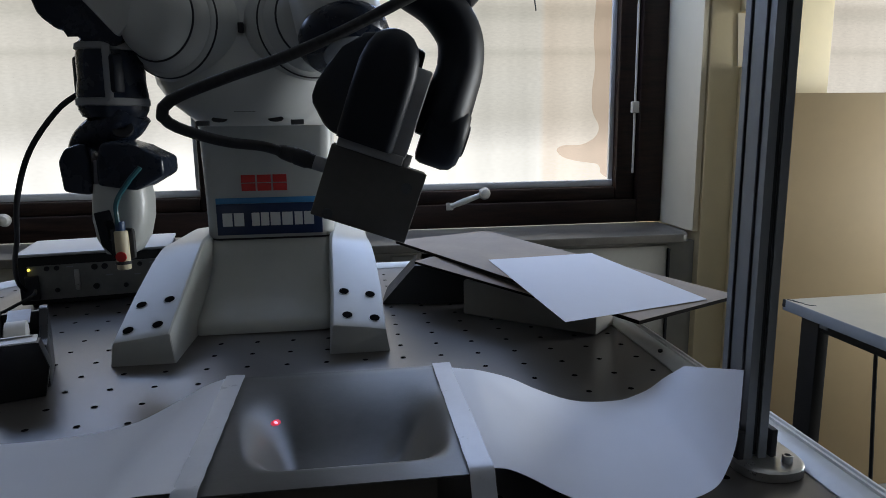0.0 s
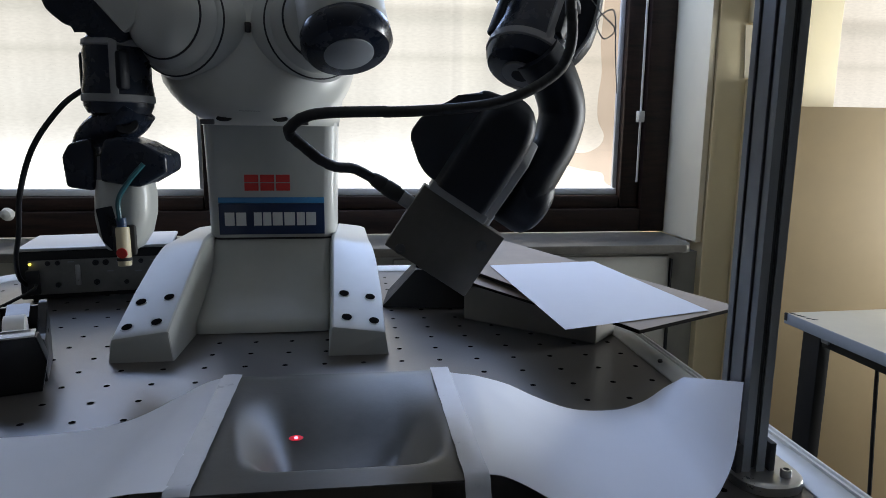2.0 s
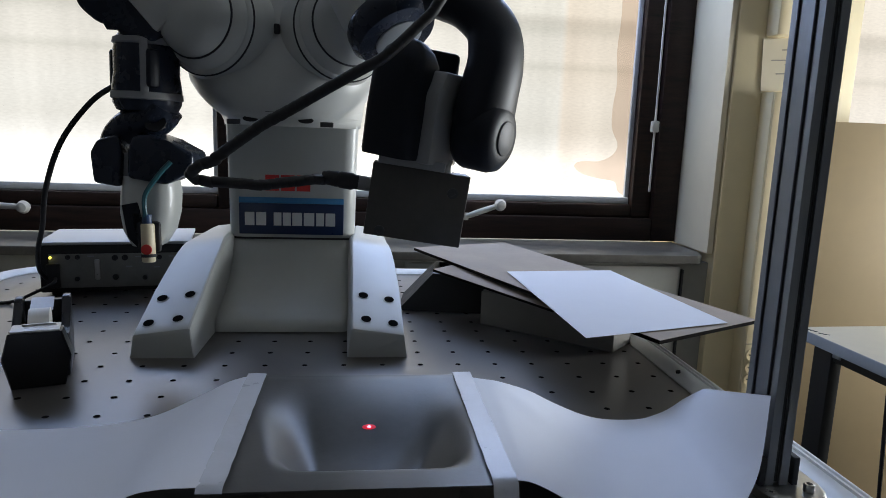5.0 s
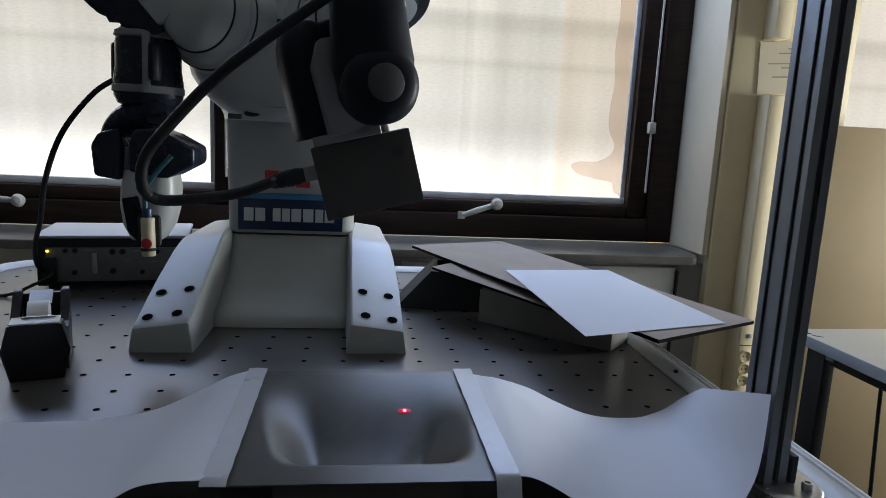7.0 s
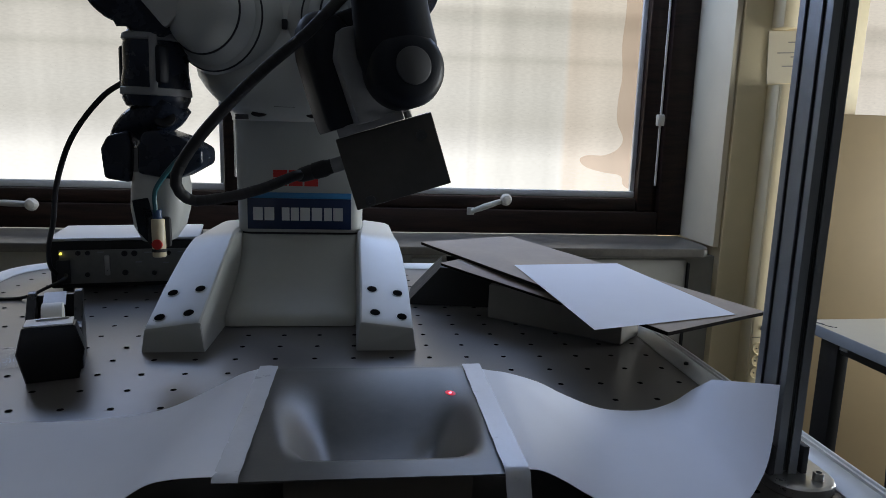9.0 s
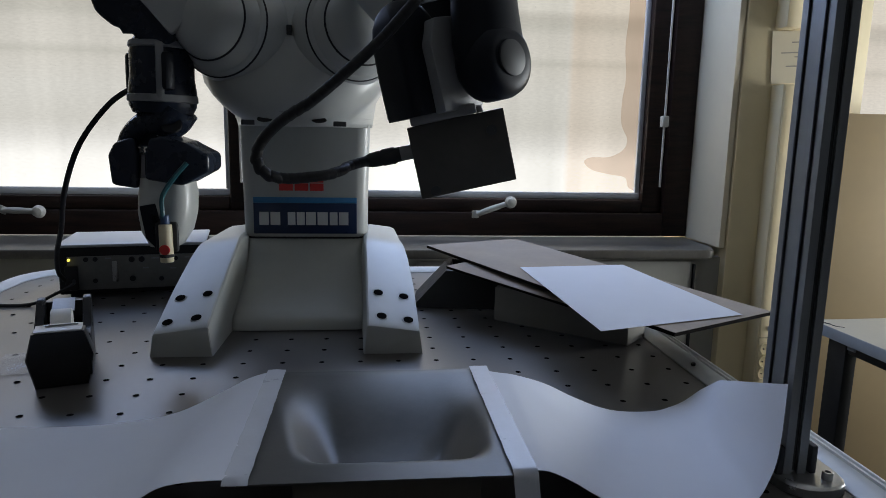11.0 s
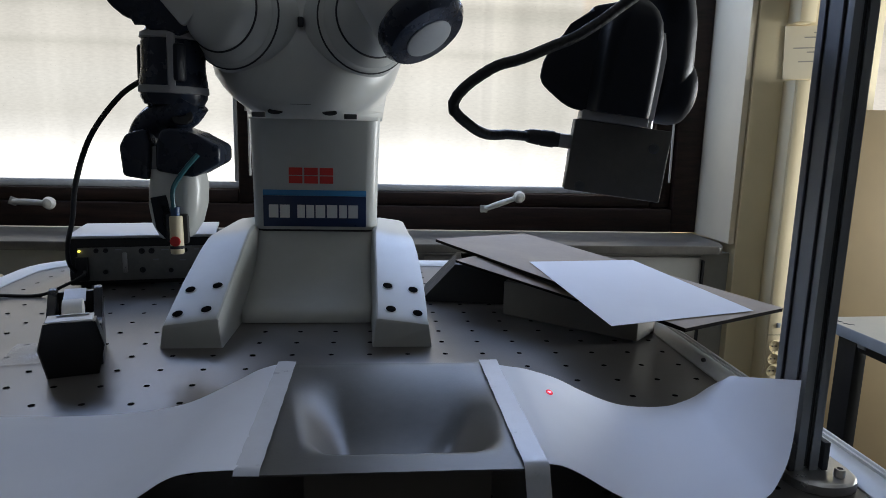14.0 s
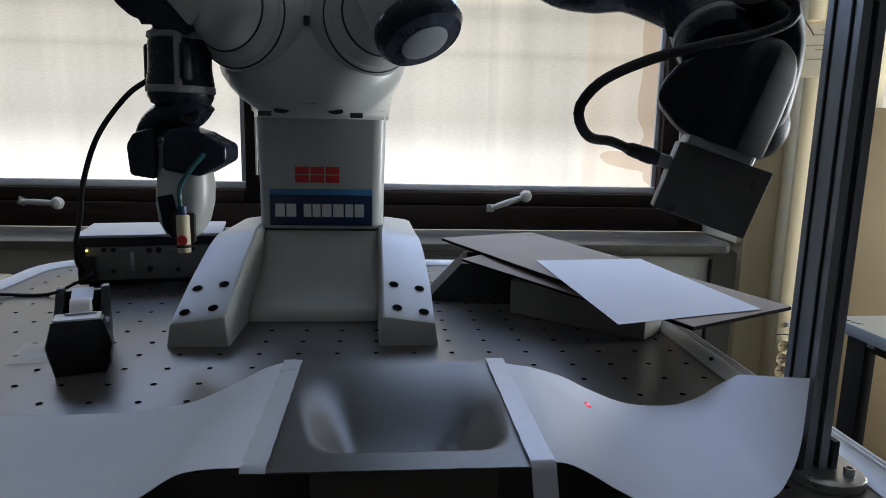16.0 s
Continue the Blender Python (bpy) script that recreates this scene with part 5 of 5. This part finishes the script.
# ---------------------------------------------------------------- what moves
def motions():
    base = Matrix.Translation((-RX, -RY, -TOP))
    heads, bodies, links = [], [], []
    for t, x, z, lean, turn in HEAD:
        m, yaw = head_pose(x, z, lean)
        m = base @ m
        heads.append((t, m))
        f = m @ Matrix.Translation((-0.010, 0.006, SH / 2 + 0.004)) @ pose(0, 0, 0, 0, 0, turn - 0.5 * yaw)
        bodies.append((t, f))
        links.append((t, f))
    walk(head, heads)
    walk(body, bodies)
    walk(link, links)
    # drum above the wrist: seconds, x, y, z, tilt sideways, tilt forward
    walk(drum, [(t, base @ pose(x, y, z, fwd, side, turn)) for t, x, y, z, fwd, side, turn in (
        (0, 0.300, 0.05, 1.375, -20, 20, 0), (0.8, 0.328, 0.05, 1.338, -22, 24, 0), (1.5, 0.378, 0.05, 1.308, -24, 24, 0), (2.4, 0.388, 0.05, 1.302, -24, 24, 0),
        (3.5, 0.346, 0.05, 1.332, -22, 22, 0), (4.2, 0.315, 0.05, 1.372, -20, 18, 0), (6.3, 0.26, 0.06, 1.46, -15, 10, 0), (9.2, 0.28, 0.06, 1.47, -15, 10, 0),
        (11.3, 0.35, 0.07, 1.46, -15, 10, 0), (12.5, 0.42, 0.08, 1.44, -15, 10, 0), (13.5, 0.452, 0.09, 1.42, -30, 4, 0), (14.5, 0.478, 0.09, 1.39, -38, 4, 0), (15, 0.490, 0.09, 1.36, -42, 4, 0), (15.5, 0.505, 0.08, 1.336, -44, 4, 0), (16, 0.525, 0.07, 1.318, -46, 4, 0))])
    # white shoulder link: seconds, place of its cap, way that it faces
    walk(upper_link, [(t, base @ along((x, 0.12, z), (x + dx, 0.12 + dy, z + dz))) for t, x, z, dx, dy, dz in (
        (0, 0.192, 1.290, 0.20, -0.50, -0.84), (1.5, 0.187, 1.291, 0.14, -0.48, -0.86), (2.4, 0.186, 1.290, 0.14, -0.48, -0.86), (3.5, 0.195, 1.291, 0.24, -0.47, -0.85),
        (4.2, 0.212, 1.296, 0.42, -0.43, -0.79), (6.3, 0.196, 1.335, 0.42, -0.43, -0.79), (9.2, 0.205, 1.335, 0.48, -0.42, -0.77), (11.3, 0.234, 1.329, 0.62, -0.38, -0.69), (11.8, 0.232, 1.323, 0.62, -0.38, -0.69), (12.5, 0.224, 1.312, 0.56, -0.40, -0.72), (14.5, 0.212, 1.302, 0.44, -0.43, -0.78), (16, 0.203, 1.296, 0.36, -0.44, -0.82))])
    # red dot over the sheet
    walk(spot, [(t, along(p, Vector(p) + Vector(n))) for t, p, n in (
        (0, (0.1132, -0.1015, 0.9353), (0.33, -0.17, 0.93)),
        (0.5, (0.1176, -0.1029, 0.9336), (0.32, -0.19, 0.93)),
        (1, (0.1223, -0.1075, 0.9314), (0.22, -0.24, 0.95)),
        (1.5, (0.1287, -0.1127, 0.9292), (0.06, -0.25, 0.97)),
        (2, (0.1363, -0.1177, 0.9277), (0.00, -0.27, 0.96)),
        (2.5, (0.1462, -0.1214, 0.9267), (0.00, -0.26, 0.96)),
        (3, (0.1579, -0.1188, 0.9274), (0.00, -0.26, 0.96)),
        (3.5, (0.1650, -0.1141, 0.9287), (0.00, -0.27, 0.96)),
        (4, (0.1696, -0.1099, 0.9299), (0.00, -0.27, 0.96)),
        (6.5, (0.2014, -0.0940, 0.9344), (0.00, -0.27, 0.96)),
        (7, (0.2118, -0.0886, 0.9359), (0.00, -0.26, 0.97)),
        (7.5, (0.2216, -0.0838, 0.9371), (0.00, -0.25, 0.97)),
        (8, (0.2304, -0.0795, 0.9383), (-0.07, -0.24, 0.97)),
        (8.5, (0.2397, -0.0761, 0.9401), (-0.16, -0.18, 0.97)),
        (9, (0.2488, -0.0725, 0.9423), (-0.18, -0.15, 0.97)),
        (9.2, (0.2497, -0.0760, 0.9420), (-0.21, -0.13, 0.97)),
        (11.3, (0.2919, -0.0749, 0.9494), (0.09, 0.00, 1.00)),
        (11.5, (0.2962, -0.0790, 0.9490), (0.10, 0.00, 0.99)),
        (12, (0.3010, -0.0821, 0.9485), (0.09, 0.00, 1.00)),
        (12.5, (0.3064, -0.0839, 0.9478), (0.18, -0.01, 0.98)),
        (13, (0.3130, -0.0854, 0.9463), (0.28, -0.02, 0.96)),
        (13.5, (0.3210, -0.0845, 0.9440), (0.24, -0.05, 0.97)),
        (14, (0.3288, -0.0839, 0.9418), (0.27, -0.08, 0.96)),
        (14.5, (0.3387, -0.0818, 0.9385), (0.36, -0.08, 0.93)),
        (15, (0.3488, -0.0773, 0.9337), (0.49, -0.05, 0.87)),
        (15.5, (0.3556, -0.0794, 0.9295), (0.52, -0.06, 0.85)),
        (16, (0.3629, -0.0809, 0.9252), (0.49, -0.06, 0.87)),
    )])
    cable_at(0, [(0.157, 1.168), (0.126, 1.178), (0.086, 1.186), (0.053, 1.196), (0.032, 1.206), (0.028, 1.217), (0.041, 1.229), (0.085, 1.246), (0.135, 1.263), (0.185, 1.284), (0.236, 1.309)])
    cable_at(0.8, [(0.200, 1.150), (0.166, 1.165), (0.137, 1.173), (0.121, 1.180), (0.103, 1.197), (0.101, 1.211), (0.113, 1.222), (0.169, 1.234), (0.221, 1.243), (0.271, 1.261), (0.307, 1.276), (0.342, 1.308)])
    cable_at(1.5, [(0.238, 1.136), (0.199, 1.156), (0.167, 1.168), (0.136, 1.185), (0.117, 1.202), (0.123, 1.212), (0.149, 1.220), (0.200, 1.224), (0.251, 1.228), (0.314, 1.239), (0.361, 1.265), (0.379, 1.288), (0.384, 1.318)])
    cable_at(2.4, [(0.255, 1.127), (0.220, 1.146), (0.187, 1.155), (0.163, 1.168), (0.143, 1.186), (0.140, 1.195), (0.152, 1.207), (0.178, 1.212), (0.239, 1.214), (0.302, 1.219), (0.350, 1.230), (0.388, 1.254), (0.400, 1.285), (0.395, 1.320)])
    cable_at(3.5, [(0.229, 1.142), (0.189, 1.154), (0.156, 1.159), (0.120, 1.170), (0.093, 1.182), (0.097, 1.193), (0.123, 1.205), (0.173, 1.212), (0.224, 1.227), (0.281, 1.253), (0.322, 1.284), (0.342, 1.310)])
    cable_at(4.2, [(0.199, 1.149), (0.165, 1.155), (0.122, 1.157), (0.091, 1.162), (0.061, 1.169), (0.054, 1.177), (0.069, 1.185), (0.094, 1.190), (0.145, 1.210), (0.196, 1.236), (0.247, 1.265), (0.283, 1.301), (0.297, 1.322)])
    cable_at(7, [(0.118, 1.161), (0.100, 1.154), (0.059, 1.138), (0.014, 1.128), (-0.019, 1.127), (-0.030, 1.140), (-0.027, 1.166), (-0.005, 1.196), (0.034, 1.238), (0.073, 1.271), (0.122, 1.308)])
    cable_at(9, [(0.137, 1.163), (0.115, 1.157), (0.073, 1.141), (0.032, 1.130), (0.003, 1.128), (-0.008, 1.144), (-0.000, 1.167), (0.028, 1.203), (0.069, 1.245), (0.109, 1.280), (0.139, 1.311)])
    cable_at(11.3, [(0.219, 1.186), (0.180, 1.176), (0.157, 1.167), (0.131, 1.161), (0.099, 1.161), (0.082, 1.169), (0.080, 1.187), (0.100, 1.212), (0.143, 1.245), (0.189, 1.286), (0.213, 1.314)])
    cable_at(11.8, [(0.250, 1.187), (0.206, 1.180), (0.179, 1.171), (0.141, 1.169), (0.116, 1.177), (0.116, 1.193), (0.132, 1.214), (0.164, 1.246), (0.202, 1.278), (0.234, 1.306), (0.251, 1.327)])
    cable_at(12.5, [(0.286, 1.188), (0.238, 1.186), (0.204, 1.177), (0.171, 1.179), (0.152, 1.189), (0.157, 1.204), (0.175, 1.224), (0.211, 1.252), (0.247, 1.277), (0.278, 1.300), (0.304, 1.321)])
    cable_at(13.5, [(0.332, 1.189), (0.289, 1.191), (0.253, 1.190), (0.224, 1.200), (0.206, 1.216), (0.213, 1.234), (0.242, 1.250), (0.268, 1.257), (0.305, 1.277), (0.330, 1.293), (0.361, 1.317)])
    cable_at(14.5, [(0.375, 1.187), (0.334, 1.190), (0.294, 1.191), (0.263, 1.201), (0.249, 1.215), (0.257, 1.232), (0.285, 1.254), (0.322, 1.269), (0.363, 1.286), (0.405, 1.310)])
    cable_at(15, [(0.394, 1.185), (0.355, 1.191), (0.312, 1.191), (0.281, 1.204), (0.270, 1.215), (0.276, 1.231), (0.307, 1.255), (0.349, 1.271), (0.385, 1.291), (0.423, 1.304), (0.454, 1.318)])
    cable_at(15.5, [(0.425, 1.178), (0.385, 1.188), (0.341, 1.189), (0.317, 1.201), (0.304, 1.215), (0.314, 1.233), (0.350, 1.260), (0.393, 1.274), (0.436, 1.288), (0.479, 1.305), (0.505, 1.324)])
    cable_at(16, [(0.453, 1.171), (0.413, 1.181), (0.374, 1.187), (0.350, 1.204), (0.349, 1.222), (0.367, 1.243), (0.408, 1.262), (0.461, 1.277), (0.510, 1.288), (0.542, 1.302), (0.543, 1.318), (0.522, 1.332)])
    for piece, its in zip(cable_links, cable_rows):
        walk(piece, its)


motions()
